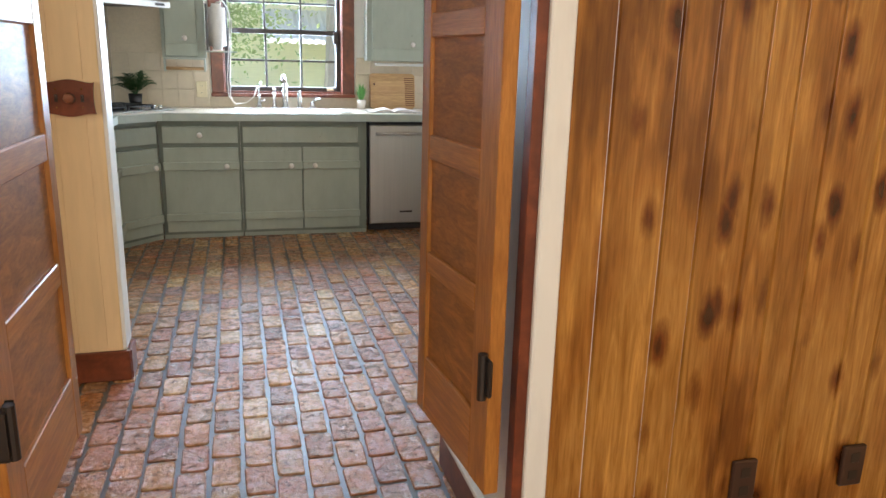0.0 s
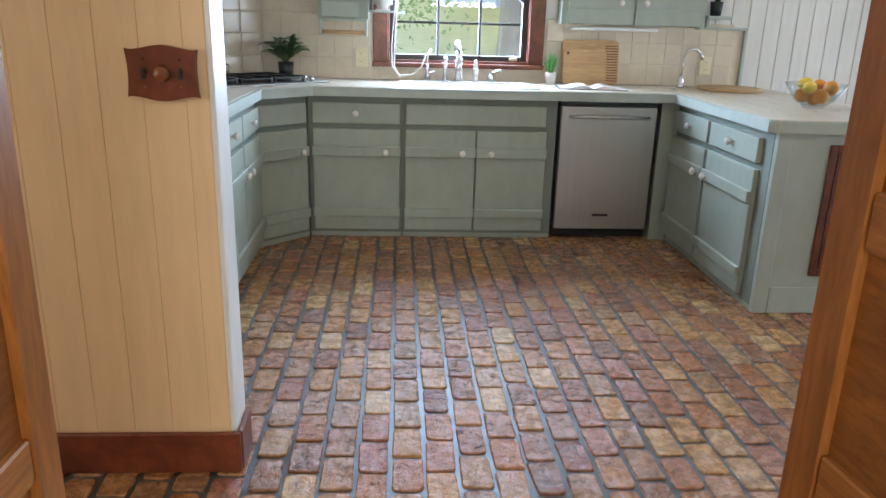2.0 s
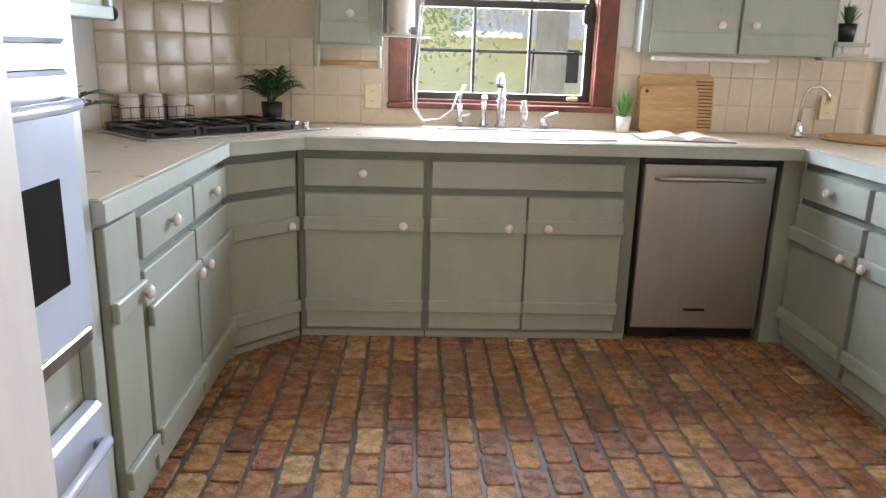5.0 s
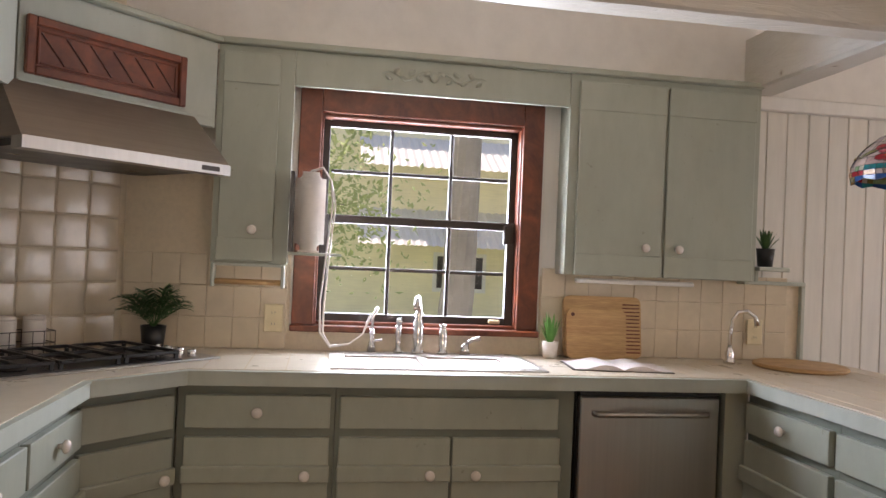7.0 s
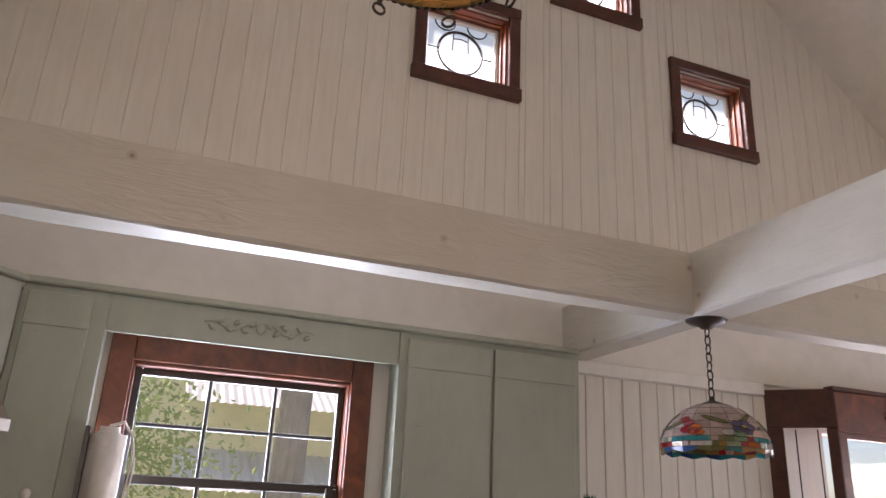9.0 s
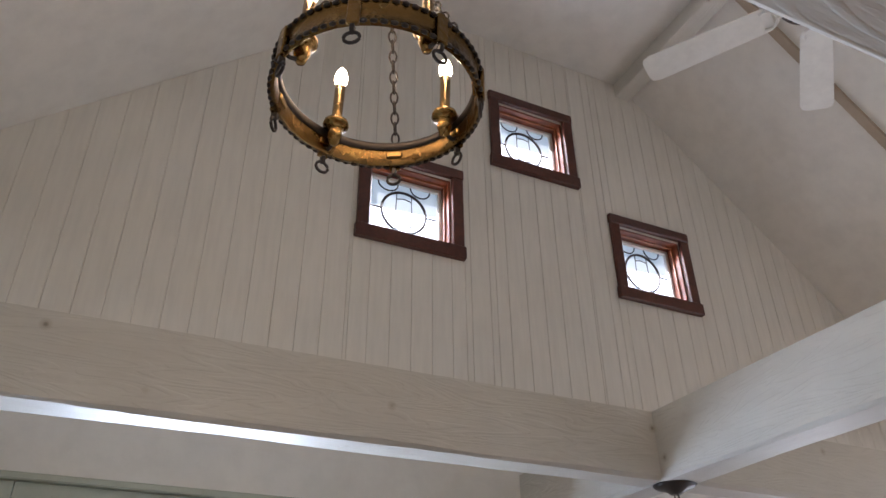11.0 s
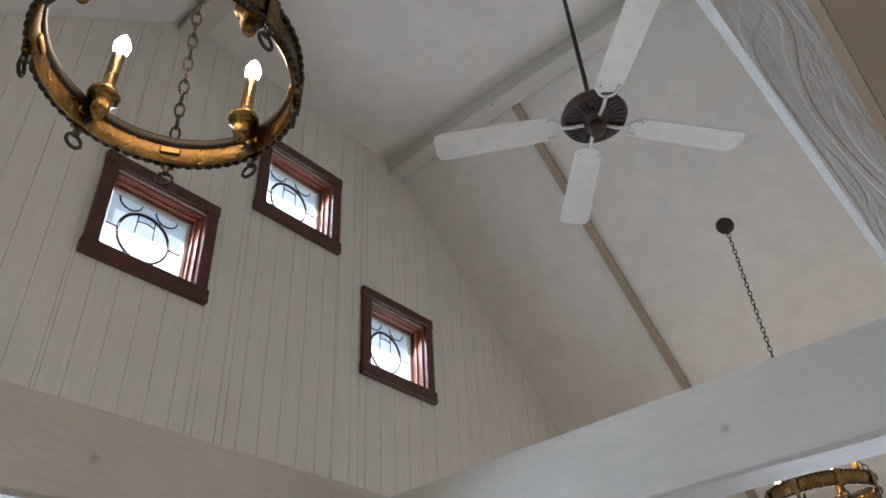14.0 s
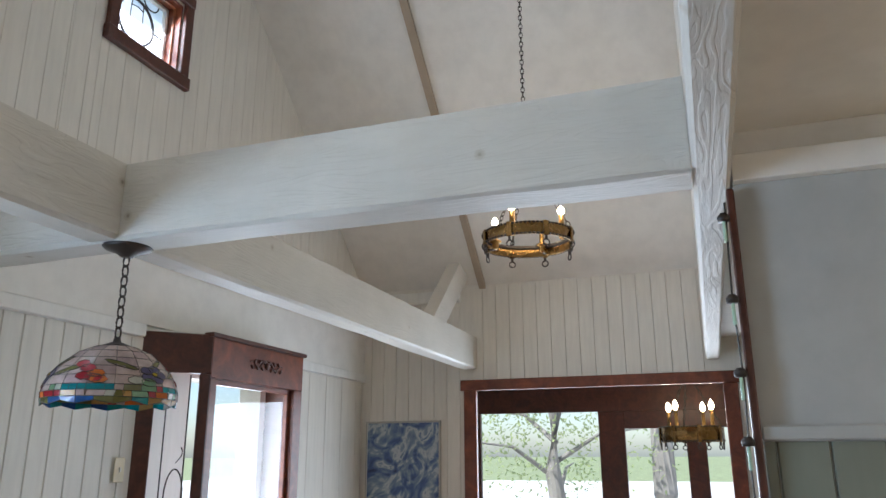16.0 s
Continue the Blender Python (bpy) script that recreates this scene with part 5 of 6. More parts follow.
put("toggle", boxm(-0.005, 0.005, -0.014, -0.0062, -0.01, 0.012, bevel=0.001), WHITE_TRIM, ls)

# carved switch plate
sp = thing("switch_plate", pose(0.622, 4.352, 1.155), "shaped wooden switch plate with a dimmer knob on cream boards", "switch")
pts = []
W2, H2 = 0.089, 0.066
for k in range(64):
    a = 2 * math.pi * k / 64
    c, s = math.cos(a), math.sin(a)
    q = 1 / max(abs(c) / W2, abs(s) / H2)
    x, z = c * q, s * q
    if abs(abs(z) - H2) < 1e-4:
        z *= 1.0 + 0.09 * math.cos(x / W2 * math.pi * 1.1) - 0.05
    else:
        x *= 0.94 + 0.07 * abs(z / H2) ** 2
    pts.append((x, z))
put("plate", wall_prism(pts, 0, 0.012), REDWOOD, sp)
put("dimmer_knob", turned([(0, 0), (0.021, 0), (0.019, 0.012), (0.015, 0.02), (0, 0.023)], 20, pose(0, -0.0005, 0, 90)), REDWOOD_LIT, sp, "round wooden dimmer knob", smooth=True)
for x in (-0.045, 0.045):
    t = put("toggle_slot", boxm(x - 0.006, x + 0.006, -0.001, -0.0002, -0.014, 0.014), DARK, sp)
    put("toggle", boxm(x - 0.0035, x + 0.0035, -0.012, -0.0012, 0.0, 0.011), BROWN, t)
    for z in (-0.034, 0.034):
        put("screw", turned([(0, 0), (0.003, 0), (0.002, 0.001), (0, 0.001)], 8, pose(x, -0.0004, z, 90)), BRASS, sp)

# ---- hanging lamps and fan ----
def ring_chandelier(at, R, drop, label, up=0.25, H=0.072, tall=1.0, slope=0):
    """at: the ring's centre at its lower edge; drop: the height from there to the ceiling fixing."""
    c = thing("ring_chandelier", at, label, "chandelier", "ring chandeliers")
    put("ring_band", turned([(R - 0.004, 0), (R + 0.012, 0.002), (R + 0.003, 0.012), (R + 0.003, H - 0.012), (R + 0.012, H - 0.002), (R - 0.004, H), (R - 0.008, H - 0.005), (R - 0.008, 0.006), (R - 0.004, 0)], 56), BRONZE, c, "hammered dark brass ring", smooth=True)
    put("inner_band", turned([(R - 0.0085, H * 0.62), (R - 0.013, H * 0.66), (R - 0.014, H * 0.92), (R - 0.0085, H), (R - 0.0085, H * 0.62)], 56), IRON, c, "dark inner rim", smooth=True)
    for z in (0.004, H - 0.004):
        bm = bmesh.new()
        for k in range(72):
            a = 2 * math.pi * k / 72
            bmesh.ops.create_icosphere(bm, subdivisions=1, radius=0.0085, matrix=Matrix.Translation(((R + 0.009) * math.cos(a), (R + 0.009) * math.sin(a), z)) @ Matrix.Rotation(a, 4, "Z") @ Matrix.Diagonal((0.7, 1.3, 0.9, 1)))
        put("twisted_edge", bm, IRON, c, "dark twisted rope edge", smooth=True)
    for k in range(8):
        a = 2 * math.pi * k / 8 - radians(35)
        m = Matrix.Rotation(a, 4, "Z") @ Matrix.Translation((R, 0, 0))
        put("strap", boxm(0.004, 0.016, -0.016, 0.016, -0.008, H + 0.006, bevel=0.003, m=m), BRONZE, c)
        put("clasp", boxm(-0.016, -0.0085, -0.024, 0.024, H * 0.28, H * 0.52, bevel=0.003, m=m), BRASS, c, "small brass clasp on the ring")
        put("hook", boxm(-0.004, 0.014, -0.006, 0.006, -0.03, -0.008, bevel=0.002, m=m), IRON, c)
        rg = [m @ Vector((0.004, 0.019 * math.cos(t), -0.046 + 0.017 * math.sin(t))) for t in (2 * math.pi * i / 18 for i in range(18))]
        put("pull_ring", piped(rg, 0.0045, 6, True), IRON, c, "small iron ring", smooth=True)
    for k in range(4):
        a = 2 * math.pi * k / 4 - radians(36)
        m = Matrix.Rotation(a, 4, "Z") @ Matrix.Translation((R - 0.045, 0, H * 0.3)) @ Matrix.Diagonal((1, 1, tall, 1))
        s = put("candle_socket", turned([(0, -0.012), (0.012, -0.01), (0.022, 0.01), (0.018, 0.022), (0.03, 0.03), (0.038, 0.034), (0.036, 0.042), (0.02, 0.042), (0.0155, 0.05), (0.0155, 0.135), (0, 0.135)], 16, m), BRASS, c, "brass candle sleeve with drip cup", smooth=True)
        put("bulb", turned([(0, 0.136), (0.010, 0.137), (0.0195, 0.149), (0.0205, 0.161), (0.013, 0.176), (0, 0.189)], 12, m), BULB, s, "lit candle bulb", smooth=True)
        put("arm", piped([m @ Vector((0.0, 0, -0.005)), m @ Vector((0.03, 0, -0.01)), m @ Vector((0.05, 0, 0.0))], 0.006, 6), IRON, c)
    bm = bmesh.new()
    for k in range(3):
        a = 2 * math.pi * k / 3 + radians(10)
        chain(bm, (R * math.cos(a), R * math.sin(a), H), (0.012 * math.cos(a), 0.012 * math.sin(a), H + up), 0.04, 0.0032, 0.011)
    put("side_chain", bm, IRON, c, "brown iron chain")
    bm = chain(bmesh.new(), (0, 0, H + up), (0, 0, drop - 0.03), 0.04, 0.0032, 0.011)
    put("main_chain", bm, IRON, c, "brown iron chain")
    m = Matrix.Rotation(-at.to_euler().z, 4, "Z") @ Matrix.Translation((0, 0, drop - 0.02)) @ Matrix.Rotation(radians(slope), 4, "Y")
    put("ceiling_rose", turned([(0, -0.045), (0.02, -0.042), (0.05, -0.03), (0.068, -0.008), (0.072, 0.004), (0, 0.004)], 24, m), IRON, c, smooth=True)
    return c


z1 = roof_z(1.72)
ring_chandelier(pose(1.72, 5.645, 2.868, 1.5, 0, 48), 0.27, z1 - 2.868 + 0.06, "brass ring chandelier with lit candle bulbs below the kitchen ceiling", up=0.55, H=0.082, tall=1.5)
ring_chandelier(pose(5.378, 5.54, 2.695, 0, 0, 25), 0.255, roof_z(5.378) - 2.695 + 0.05, "brass ring chandelier hanging by a long chain in the dining room", up=0.50, slope=42)
ring_chandelier(pose(7.9, 4.794, 1.635, 0, 0, 5), 0.245, 0.565, "brass ring chandelier with tall lit candle bulbs in the entry", up=0.43, H=0.12, tall=1.55)
for x, y, z in ((1.70, 5.64, 3.2), (5.378, 5.54, 2.95)):
    lp = new("chandelier_light", bpy.data.lights.new("chandelier_light", "POINT"))
    lp.data.energy, lp.data.color, lp.data.shadow_soft_size = 3, (1, 0.72, 0.42), 0.15
    lp.location = (x, y, z)

fan = thing("ceiling_fan", pose(3.645, 5.515, 4.10), "four-blade white ceiling fan with dark brown motor on a rod", "ceiling fan")
put("motor", turned([(0, -0.02), (0.05, -0.02), (0.055, 0.0), (0.148, 0.006), (0.158, 0.03), (0.14, 0.07), (0.09, 0.10), (0.03, 0.115), (0, 0.115)], 36), BROWN, fan, "dark brown fan motor", smooth=True)
put("switch_cup", turned([(0, -0.085), (0.03, -0.083), (0.038, -0.06), (0.04, -0.021), (0, -0.021)], 20), BROWN, fan, smooth=True)
bm = bmesh.new()
for k in range(28):
    m = Matrix.Rotation(2 * math.pi * k / 28, 4, "Z")
    add_box(bm, 0.068, 0.098, -0.0045, 0.0045, -0.0008, 0.004, 0, m)
    add_box(bm, 0.105, 0.138, -0.0065, 0.0065, -0.0008, 0.0045, 0, m)
put("vent_slot", bm, BLACK, fan)
put("rod", piped([(0, 0, 0.11), (0, 0, 1.37)], 0.011, 10), IRON, fan, smooth=True)
put("ceiling_cup", turned([(0, 1.29), (0.03, 1.30), (0.055, 1.37), (0, 1.37)], 20), IRON, fan, smooth=True)
for k, ang in enumerate((121, 41, -35, -131)):
    m = Matrix.Rotation(radians(ang), 4, "Z") @ Matrix.Rotation(radians(9), 4, "X")
    bm = bmesh.new()
    prof = [(0.18, 0.05), (0.2, 0.066), (0.42, 0.072), (0.72, 0.078), (0.752, 0.068), (0.762, 0.045)]
    pts2 = [(x, w) for x, w in prof] + [(x, -w) for x, w in reversed(prof)]
    lo = [bm.verts.new((x, w, 0.0)) for x, w in pts2]
    hi = [bm.verts.new((x, w, 0.007)) for x, w in pts2]
    bm.faces.new(lo[::-1])
    bm.faces.new(hi)
    for i in range(len(pts2)):
        j = (i + 1) % len(pts2)
        bm.faces.new((lo[i], lo[j], hi[j], hi[i]))
    bmesh.ops.transform(bm, matrix=m, verts=bm.verts)
    bl = put("blade", bm, WHITE_TRIM, fan, "white fan blade")
    arc = [m @ Vector((0.205 - 0.045 * math.cos(t), 0.05 * math.sin(t), -0.006)) for t in (radians(-115 + 230 * i / 12) for i in range(13))]
    put("blade_iron", piped(arc, 0.007, 6), WHITE_TRIM, bl, smooth=True)
    put("blade_arm", piped([m @ Vector((0.055, 0, -0.012)), m @ Vector((0.11, 0, -0.016)), m @ Vector((0.165, 0, -0.006))], 0.009, 6), WHITE_TRIM, bl, smooth=True)

# stained glass pendant
pdx, pdy = 3.215, 6.41
pd = thing("pendant_lamp", pose(pdx, pdy, 1.685), "stained glass dome pendant with flower pattern on a bronze chain", "pendant lamp")
put("canopy", turned([(0, 0.48), (0.02, 0.481), (0.035, 0.493), (0.07, 0.505), (0.082, 0.515), (0, 0.515)], 28), DARK, pd, smooth=True)
put("chain", chain(bmesh.new(), (0, 0, 0.212), (0, 0, 0.485), 0.04, 0.0035, 0.012), DARK, pd)
put("cap", turned([(0.0, 0.218), (0.010, 0.214), (0.013, 0.2), (0.04, 0.19), (0.052, 0.178), (0.0, 0.178)], 24), DARK, pd, smooth=True)


def pane_mat(name, color):
    m, nt, b = shader(name, 0.2)
    col = ramp(nt, noise_tex(nt, coords(nt, world_space=True), 30, 4), [(0.3, tuple(c * 0.7 for c in color)), (0.7, color)])
    nt.links.new(col, b.inputs["Base Color"])
    b.inputs["Transmission Weight"].default_value = 0.25
    return m


GP = {k: pane_mat("art_glass_" + k, c) for k, c in {"pink": (0.62, 0.48, 0.44), "red": (0.4, 0.015, 0.03), "blue": (0.02, 0.1, 0.32), "teal": (0.01, 0.25, 0.28), "olive": (0.2, 0.19, 0.06), "green": (0.22, 0.36, 0.2), "mauve": (0.50, 0.37, 0.37), "purple": (0.12, 0.10, 0.22), "orange": (0.75, 0.18, 0.03), "amber": (0.5, 0.28, 0.08), "pale": (0.6, 0.58, 0.5), "yellow": (0.8, 0.6, 0.05)}.items()}
N = 48


def dome_r(z):
    """The dome's radius at a height over its rim."""
    t = max(0.0, min(1.0, z / 0.182))
    return 0.200 * (1 - t ** 2.3) ** 0.62 * (0.97 + 0.03 * min(1, t * 6)) + 0.05 * t ** 6


heights = [0.181, 0.160, 0.136, 0.108, 0.080, 0.052, 0.034, 0.016, 0.0]


def dome_point(a, z, off=0.0):
    a = 2 * math.pi * a / N
    if z < 0.002:
        z += 0.005 * math.cos(a * 12)
    rr = dome_r(max(z, 0.0)) + off
    return Vector((rr * math.cos(a), rr * math.sin(a), z + off * 0.4))


def glass_bit(outline, color, off=0.0, name="glass_piece"):
    """One glass piece on the dome from corners of angle step and height."""
    bm = bmesh.new()
    out = [dome_point(a, z, off + 0.0016) for a, z in outline]
    inn = [dome_point(a, z, off - 0.001) for a, z in outline]
    va, vb = [bm.verts.new(p) for p in out], [bm.verts.new(p) for p in inn]
    bm.faces.new(va)
    bm.faces.new(vb[::-1])
    for k in range(len(va)):
        j = (k + 1) % len(va)
        bm.faces.new((va[k], vb[k], vb[j], va[j]))
    put(name, bm, GP[color], shade)
    tube(leads, out, 0.0011, 4, True)


shade = put("shade", turned([(0.0505, 0.1795), (0.0525, 0.1815), (0.0505, 0.182), (0.0505, 0.1795)], N), DARK, pd, "stained glass dome shade")
leads = bmesh.new()
rnd = random.Random(12)
for j in range(5):
    step = 3
    for i in range(0, N, step):
        za, zb = heights[j], heights[j + 1]
        cols = [i + k for k in range(step + 1)]
        tone = "pink" if (i // 3 + j) % 4 else "mauve"
        glass_bit([(a, za) for a in cols] + [(a, zb) for a in reversed(cols)], tone)
BANDS = ["teal", "red", "amber", "green", "pale", "orange", "olive", "blue"]
for j in (5, 6, 7):
    i = 0
    while i < N:
        w = rnd.choice((1, 1, 2)) if j < 7 else 2
        w = min(w, N - i)
        tilt = rnd.uniform(-0.25, 0.25) if j == 6 else 0
        if j == 5:
            tone = "teal" if (i // 6) % 2 == 0 else rnd.choice(["red", "pale", "olive", "green", "pink"])
        elif j == 6:
            tone = rnd.choice(["red", "orange", "pale", "amber", "green", "olive", "red", "pink"])
        else:
            tone = rnd.choice(["teal", "blue", "teal", "olive", "amber", "blue", "pale"])
        glass_bit([(i + tilt, heights[j]), (i + w + tilt, heights[j]), (i + w, heights[j + 1]), (i + w / 2, heights[j + 1]), (i, heights[j + 1])], tone)
        i += w


def round_bit(a, z, ra, rz, color, n=8, off=0.002, lean=0.0):
    pts = []
    for k in range(n):
        t = 2 * math.pi * k / n
        u, v2 = ra * math.cos(t), rz * math.sin(t)
        pts.append((a + u, z + v2 + u * lean))
    glass_bit(pts, color, off)


for c in (3, 19, 35):
    for k in range(5):
        t = 2 * math.pi * k / 5
        round_bit(c + 1.15 * math.cos(t), 0.086 + 0.0165 * math.sin(t), 1.0, 0.0125, "purple", 7)
    round_bit(c, 0.086, 0.42, 0.006, "yellow", 6, 0.0045)
    round_bit(c + 4.6, 0.094, 2.3, 0.0075, "olive", 8, lean=0.006)
    round_bit(c + 1.6, 0.122, 1.9, 0.0075, "olive", 8, lean=0.009)
    round_bit(c - 4.4, 0.112, 2.3, 0.0075, "olive", 8, lean=-0.006)
    for da, z, tone in ((7.6, 0.098, "red"), (8.8, 0.082, "orange"), (7.4, 0.074, "red"), (9.2, 0.064, "orange"), (6.6, 0.112, "red"), (-2.6, 0.064, "pale"), (-1.0, 0.060, "green"), (-7.4, 0.068, "red")):
        round_bit(c + da, z, 1.05, 0.0125, tone, 7, 0.0025)
put("lead_line", leads, DARK, shade)

# painting, wind lights
pt = thing("painting", pose(EAST - 0.014, 7.005, 1.80, 0, 0, -90), "abstract blue and grey painting in silver frame on plank wall", "painting")
m, nt, b = shader("painting_colours", 0.5)
v = coords(nt, (2.5, 2.5, 2.5))
n1 = noise_tex(nt, v, 1.6, 5, 0.55, 2.6)
nt.links.new(ramp(nt, n1, [(0.25, (0.02, 0.03, 0.08)), (0.42, (0.07, 0.12, 0.28)), (0.52, (0.2, 0.27, 0.36)), (0.6, (0.5, 0.53, 0.55)), (0.68, (0.1, 0.17, 0.3)), (0.8, (0.3, 0.33, 0.2))]), b.inputs["Base Color"])
put("canvas", boxm(-0.31, 0.31, -0.02, 0, -0.75, -0.01), m, pt)
bm = bmesh.new()
frame_ring(bm, -0.325, 0.325, -0.765, 0.005, 0.014, -0.028, 0)
put("frame", bm, STEEL, pt)

sl = thing("light_string", pose(3.255, 4.545, 0), "string of small green glass lights hung along the dark casing", "light string")
put("cord", piped([(0, 0.012, 2.15), (-0.004, 0.018, 1.9), (0, 0.012, 1.7), (-0.004, 0.018, 1.5), (0, 0.012, 1.2)], 0.0025, 6), DARK, sl)
GREEN_GLASS = paint("green_glass_drop", (0.45, 0.62, 0.48), 0.1, 0.15, (20, 20, 20), 0.0)
for z in (2.10, 1.89, 1.71, 1.55):
    cp = put("cap", turned([(0, 0), (0.014, 0), (0.016, 0.012), (0.008, 0.022), (0, 0.022)], 12, pose(0, 0.018, z)), DARK, sl, smooth=True)
    for s in (-1, 1):
        put("glass_drop", boxm(s * 0.006 - 0.004, s * 0.006 + 0.004, 0.014, 0.022, z - 0.055, z - 0.001, bevel=0.002), GREEN_GLASS, cp)

# ---- outside ----
GRASS = paint("lawn", (0.3, 0.34, 0.17), 0.4, 0.9, (3, 3, 3), 0.3)
YELLOW = paint("yellow_siding", (0.86, 0.80, 0.56), 0.08, 0.7, (2, 2, 30), 0.2)
BARK = paint("bark", (0.28, 0.26, 0.23), 0.3, 0.9, (12, 12, 2), 0.8)
ROOFING = paint("white_sheet_roof", (0.75, 0.73, 0.7), 0.05, 0.5, (40, 2, 2), 0.2)
TREE_LEAF = paint("tree_leaf", (0.22, 0.28, 0.08), 0.5, 0.6, (3, 3, 3), 0.0)
nt = TREE_LEAF.node_tree
tl = nt.nodes.new("ShaderNodeBsdfTranslucent")
tl.inputs[0].default_value = (0.6, 0.66, 0.36, 1)
ms = nt.nodes.new("ShaderNodeMixShader")
nt.links.new(nt.nodes["Principled BSDF"].outputs[0], ms.inputs[1])
nt.links.new(tl.outputs[0], ms.inputs[2])
nt.links.new(ms.outputs[0], nt.nodes["Material Output"].inputs[0])
GRAVEL = paint("pale_gravel", (0.8, 0.77, 0.72), 0.15, 0.9, (12, 12, 12), 0.4)
bm = bmesh.new()
bmesh.ops.create_grid(bm, x_segments=4, y_segments=4, size=900)
g = put("ground", bm, GRASS, kind="structure")
g.location.z = -0.35
put("driveway", boxm(9.5, 60, -30, 45, -0.345, -0.33), GRAVEL, kind="structure")
put("garden_path", boxm(-6, 9, 8.6, 11.0, -0.345, -0.33), GRAVEL, kind="structure")
house = thing("neighbour_house", pose(2.8, 19.0, -0.35), "yellow sided neighbour house with white porch roofs behind the garden", "house")
wl = put("wall", boxm(-4, 8, 0, 5, 0, 5.5), YELLOW, house)
for k, z in enumerate((3.35, 1.9)):
    bm = bmesh.new()
    n = 216
    a, c = [], []
    for i in range(n + 1):
        x = -1 + 8.5 * i / n
        w = 0.012 * math.sin(i * math.pi * 0.5)
        a.append(bm.verts.new((x, 0, z + 0.75 + w)))
        c.append(bm.verts.new((x, -1.4, z + w)))
    for i in range(n):
        bm.faces.new((c[i], c[i + 1], a[i + 1], a[i]))
    put("porch_roof", bm, ROOFING, house, "white corrugated porch roof")
for x in (0.6, 3.6):
    wd = put("window", boxm(x, x + 1.1, -0.04, 0, 1.0, 1.8), WHITE_TRIM, house)
    put("pane", boxm(x + 0.08, x + 1.02, -0.06, -0.041, 1.08, 1.72), OVEN_GLASS, wd)


def tree(x, y, h, r, seed, crown_r, label, crown_z=0.55, n=2600):
    t = thing("tree", pose(x, y, -0.35), label, "tree", "garden trees")
    rnd = random.Random(seed)
    bm = bmesh.new()
    top = Vector((rnd.uniform(-0.3, 0.3), rnd.uniform(-0.3, 0.3), h))
    tube(bm, [Vector((0, 0, 0)).lerp(top, k / 6) + Vector((rnd.uniform(-0.06, 0.06), rnd.uniform(-0.06, 0.06), 0)) for k in range(7)], [r * (1.15 - 0.75 * k / 6) for k in range(7)], 12)
    ends = []
    for k in range(11):
        z = h * (crown_z - 0.2 + 0.6 * k / 11)
        a = k * 2.4
        L = crown_r * rnd.uniform(0.6, 1.0)
        p0 = Vector((0, 0, z))
        p1 = p0 + Vector((math.cos(a) * L * 0.5, math.sin(a) * L * 0.5, L * 0.3))
        p2 = p0 + Vector((math.cos(a) * L, math.sin(a) * L, L * 0.35))
        tube(bm, [p0, p1, p2], [r * 0.35, r * 0.2, r * 0.06], 6)
        ends += [p1, p2]
    put("trunk", bm, BARK, t)
    bm = bmesh.new()
    for i in range(n):
        c = rnd.choice(ends) + Vector((rnd.gauss(0, 1), rnd.gauss(0, 1), rnd.gauss(-0.2, 0.9))) * crown_r * 0.23
        s = rnd.uniform(0.028, 0.055)
        d = Vector((rnd.uniform(-1, 1), rnd.uniform(-1, 1), rnd.uniform(-1, 1))).normalized()
        e = d.cross(Vector((0.3, 0.5, 0.8))).normalized()
        f = d.cross(e)
        q = [bm.verts.new(c + v) for v in (d * s, e * s * 0.5 + f * 0.01, -d * s, -e * s * 0.5 + f * 0.01)]
        bm.faces.new(q)
    put("crown", bm, TREE_LEAF, t)
    return t


tree(0.2, 12.2, 5.2, 0.10, 1, 1.7, "leafy garden tree with a slim trunk outside the kitchen window", n=17000)
tree(2.45, 11.4, 8.5, 0.17, 2, 1.6, "tall straight tree trunk between the window and the yellow house", 0.9)
tree(13.0, 6.9, 5.0, 0.13, 3, 1.7, "leafy tree outside the entry doors", 0.45, n=3600)
tree(15.0, 5.5, 7.5, 0.2, 4, 1.8, "tall tree with a pale trunk beyond the entry", 0.8)

# unseen overhang added outside the kitchen wall to limit sun through the window
put("sun_limit_eave", boxm(-0.8, 7.4, NORTH + 0.16, NORTH + 0.36, 2.45, 2.55), WHITE_TRIM, kind="structure")

# ---- pieces ----
lay_tiles(walld, dm, 0.0, 0.67, TOPZ + 0.004, 2.0, 0.134, TILES, 5, 1.3)
nb = bpy.data.objects["backsplash_bed"]
lay_tiles(nb, pose(0, 7.3918, 0), 0.34, 1.03, TOPZ + 0.004, 1.29, 0.113, SMALL, 6)
nb = bpy.data.objects["backsplash_bed_east"]
lay_tiles(nb, pose(0, 7.3918, 0), 2.165, 3.47, TOPZ + 0.004, 1.27, 0.113, SMALL, 7)

gp = tagged(new("planks_gable"), kind="structure")


def under_roof(x):
    return roof_z(x) - 0.004


WX1, WX2, WX3 = (g[0] for g in GABLES)
LOW, HIGH = 3.615, 4.355
P = 0.118
grid = [0.2 + P * k for k in range(60) if 0.2 + P * k < EAST - 0.02]
cuts = sorted(set(grid) | {w + d for w in (WX1, WX2, WX3) for d in (-0.01, 0.644)})
for xa, xb in zip(cuts, cuts[1:]):
    z = 2.522
    for wx, wz in GABLES:
        if wx - 0.012 < (xa + xb) / 2 < wx + 0.646:
            boards("plank", gp, "x", xa, xb, z, wz - 0.006, NORTH, 1, WHITE_PLANK, top=under_roof, thick=0.0045)
            z = wz + 0.609
    boards("plank", gp, "x", xa, xb, z, 5.5, NORTH, 1, WHITE_PLANK, top=under_roof, thick=0.0045)
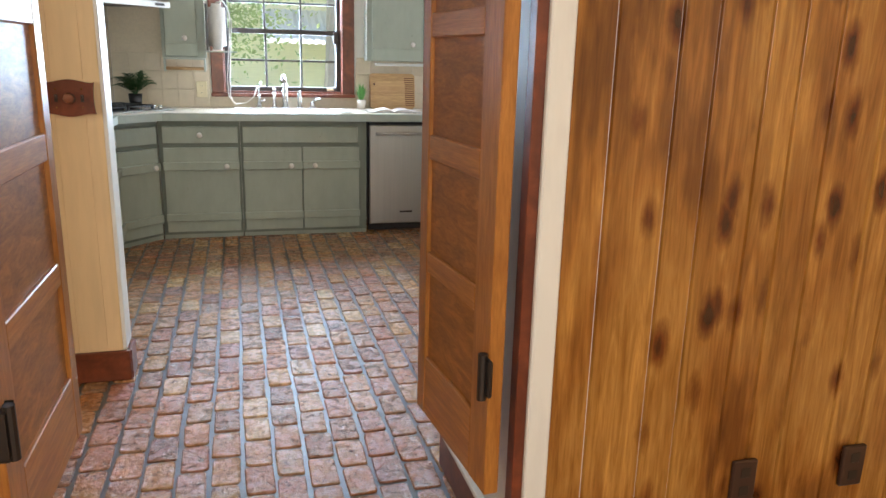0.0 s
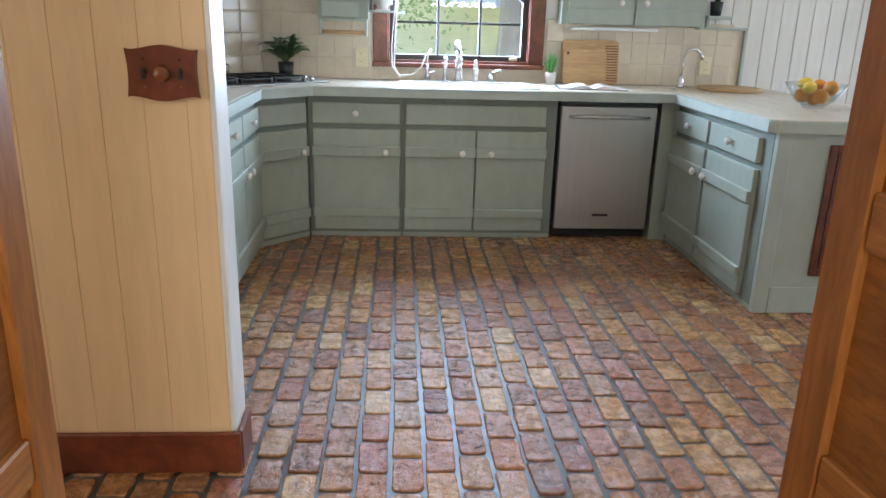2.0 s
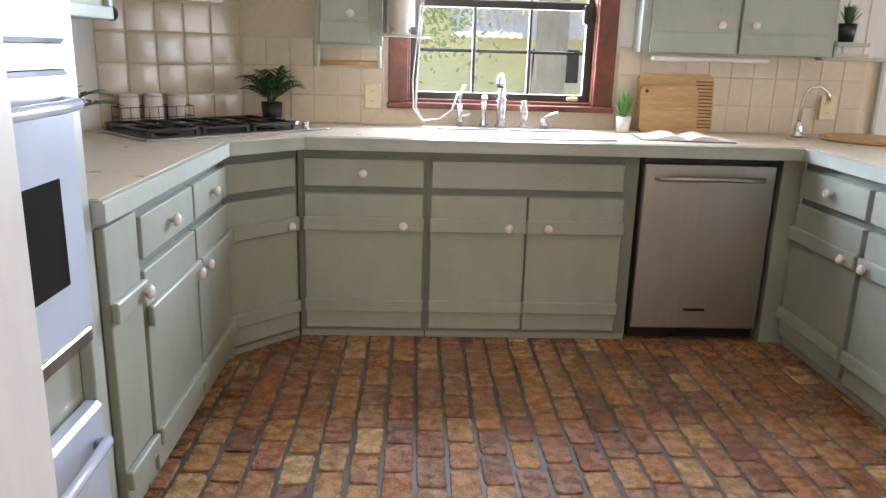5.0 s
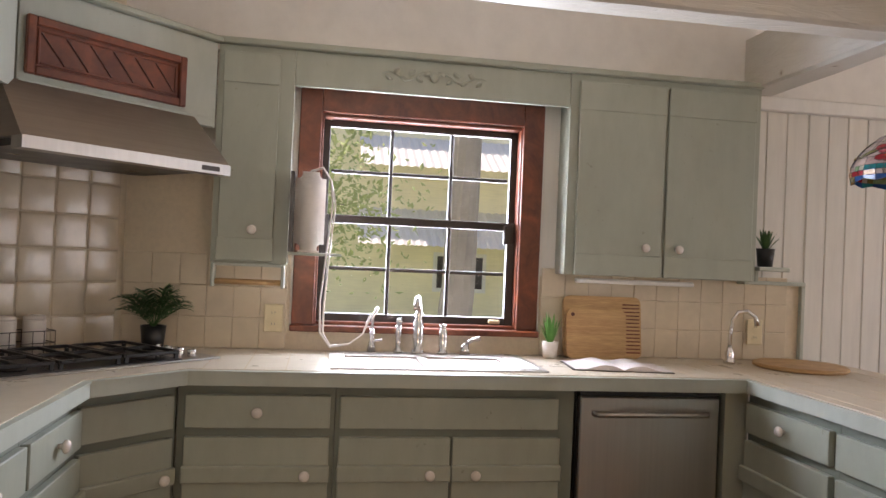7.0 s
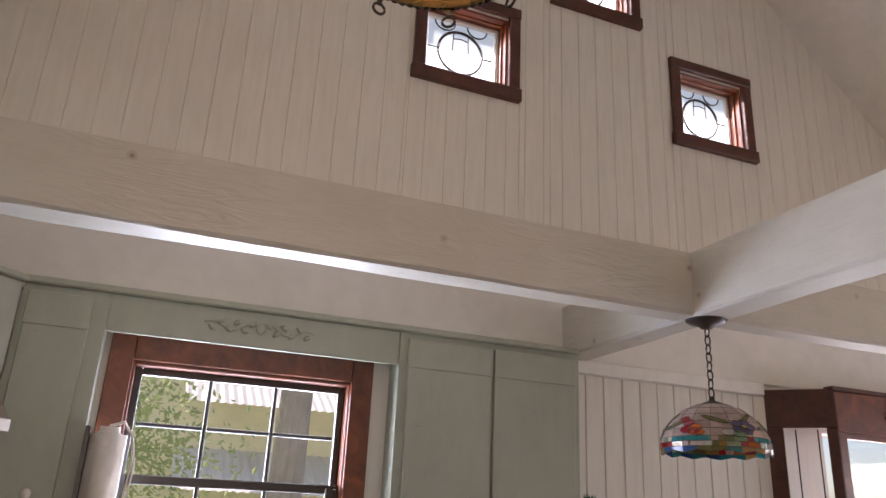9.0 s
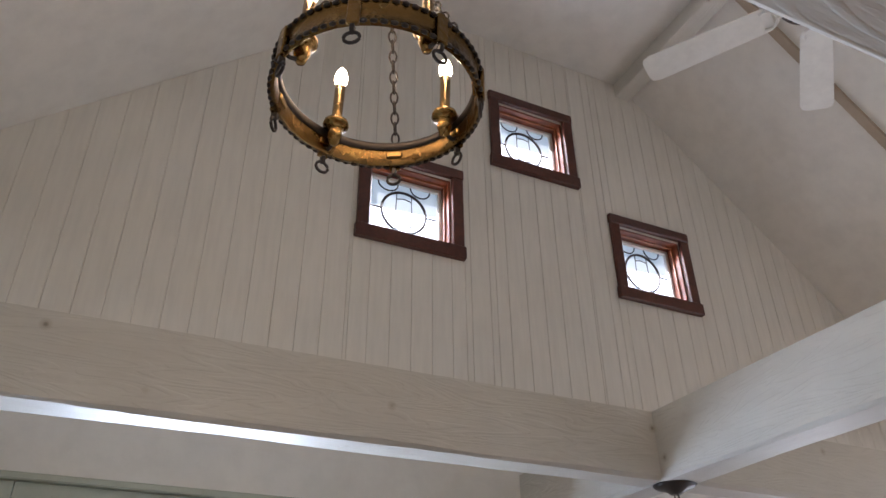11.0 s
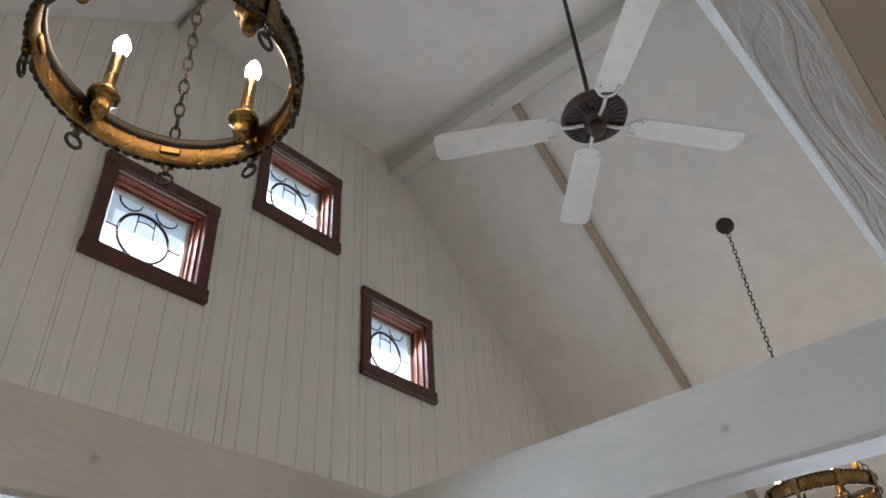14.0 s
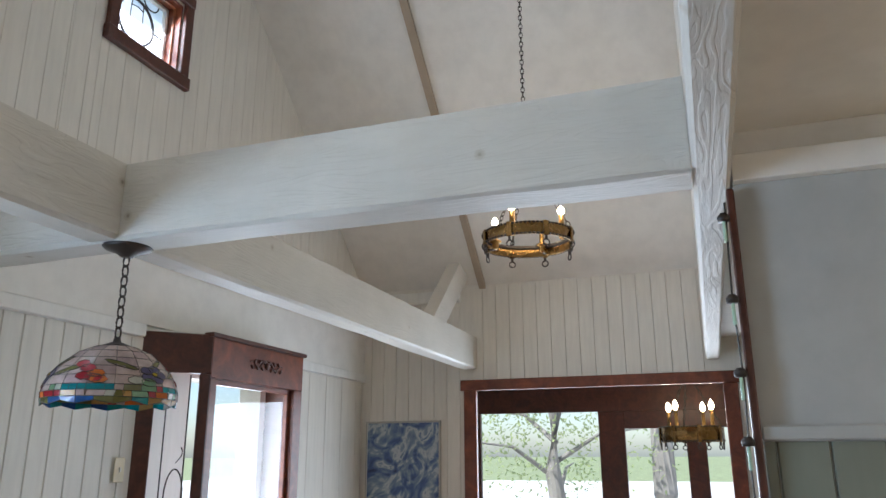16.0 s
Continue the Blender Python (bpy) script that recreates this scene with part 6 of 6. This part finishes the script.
boards("plank", wall_north, "x", 3.498, 4.45, 0, 2.129, NORTH, 0.108, WHITE_PLANK)
boards("plank", wall_north, "x", 5.68, 7.08, 0, 2.129, NORTH, 0.26, WHITE_PLANK)
boards("plank", wall_north, "x", 3.165, 3.498, 1.303, 2.129, NORTH, 0.108, WHITE_PLANK)
fw = bpy.data.objects["wall_far_over"]
boards("plank", fw, "y", 4.64, 6.42, 2.117, 3.4, EAST, 0.112, WHITE_PLANK, top=lambda s: 2.88)
boards("plank", bpy.data.objects["wall_far_north"], "y", 6.52, 7.38, 0, 2.755, EAST, 0.112, WHITE_PLANK)
boards("plank", bpy.data.objects["wall_hall_east"], "x", 1.893, 3.295, 0, 2.36, 2.70, 0.112, PINE, seed=8, even=False)
boards("plank", bpy.data.objects["wall_switch"], "x", -0.3, 0.729, 0.131, 2.36, 4.374, 0.108, CREAM, thick=0.0014)
boards("plank", bpy.data.objects["wall_partition"], "y", 2.66, 4.53, 0, 1.56, 3.3, 0.115, GREEN_PLANK, seed=2)

# floor bricks in upright columns, each column shifted
BW, BL = 0.093, 0.163


def brick_mesh(seed, w=BW, l=BL):
    rnd = random.Random(seed)
    bm = bmesh.new()
    o = []
    for cx, cy, a0 in ((1, -1, -90), (1, 1, 0), (-1, 1, 90), (-1, -1, 180)):
        r = rnd.uniform(0.006, 0.02)
        jx, jy = rnd.uniform(-0.004, 0.003), rnd.uniform(-0.005, 0.003)
        for k in range(3):
            a = radians(a0 + 45 * k)
            o.append((cx * (w / 2 - r + jx) + r * math.cos(a), cy * (l / 2 - r + jy) + r * math.sin(a)))
    lo = [bm.verts.new((x, y, -0.013)) for x, y in o]
    mid = [bm.verts.new((x, y, -0.004 + rnd.uniform(-0.001, 0.001))) for x, y in o]
    hi = [bm.verts.new((x * 0.93, y * 0.96, rnd.uniform(-0.0012, 0.0008))) for x, y in o]
    for a, b in ((lo, mid), (mid, hi)):
        for i in range(12):
            bm.faces.new((a[i], a[(i + 1) % 12], b[(i + 1) % 12], b[i]))
    bm.faces.new(hi)
    me = bpy.data.meshes.new("brick")
    bm.to_mesh(me)
    bm.free()
    me.materials.append(BRICK)
    return me


floor = tagged(new("floor"), kind="structure")
BRICKS = [brick_mesh(i) for i in range(14)]
rnd = random.Random(21)
far_v, far_f = [], []
x = -0.9
col = 0
cells = []
while x < 7.0:
    off = (0.5 if col % 2 else 0.0) * 0.175 + rnd.uniform(-0.03, 0.03)
    y = -1.0 + off
    while y < 7.35:
        cells.append((x + 0.052, y + 0.0875))
        y += 0.175 + rnd.uniform(-0.004, 0.004)
    x += 0.1048
    col += 1
near = sorted((c for c in cells if 0.35 < c[0] < 3.0 and 3.2 < c[1] < 6.95), key=lambda c: abs(c[0] - 1.55) + abs(c[1] - 4.9) * 0.75)[:300]
near_set = set(near)
for cx, cy in near:
    o = new("brick", BRICKS[rnd.randrange(14)])
    o.parent = floor
    o.matrix_world = pose(cx + rnd.uniform(-0.002, 0.002), cy, rnd.uniform(-0.0018, 0.0012), rnd.uniform(-0.35, 0.35), rnd.uniform(-0.5, 0.5), rnd.choice((0, 180)) + rnd.uniform(-1.2, 1.2))
for cx, cy in cells:
    if (cx, cy) in near_set:
        continue
    me = BRICKS[rnd.randrange(14)]
    base = len(far_v)
    dz = rnd.uniform(-0.002, 0.001)
    far_v += [(v.co.x + cx, v.co.y + cy, v.co.z + dz) for v in me.vertices]
    far_f += [tuple(base + i for i in p.vertices) for p in me.polygons]
me = bpy.data.meshes.new("floor_bricks")
me.from_pydata(far_v, [], far_f)
me.materials.append(BRICK_FAR)
o = new("floor_bricks", me)
o.parent = floor
tagged(o, kind="stuff")
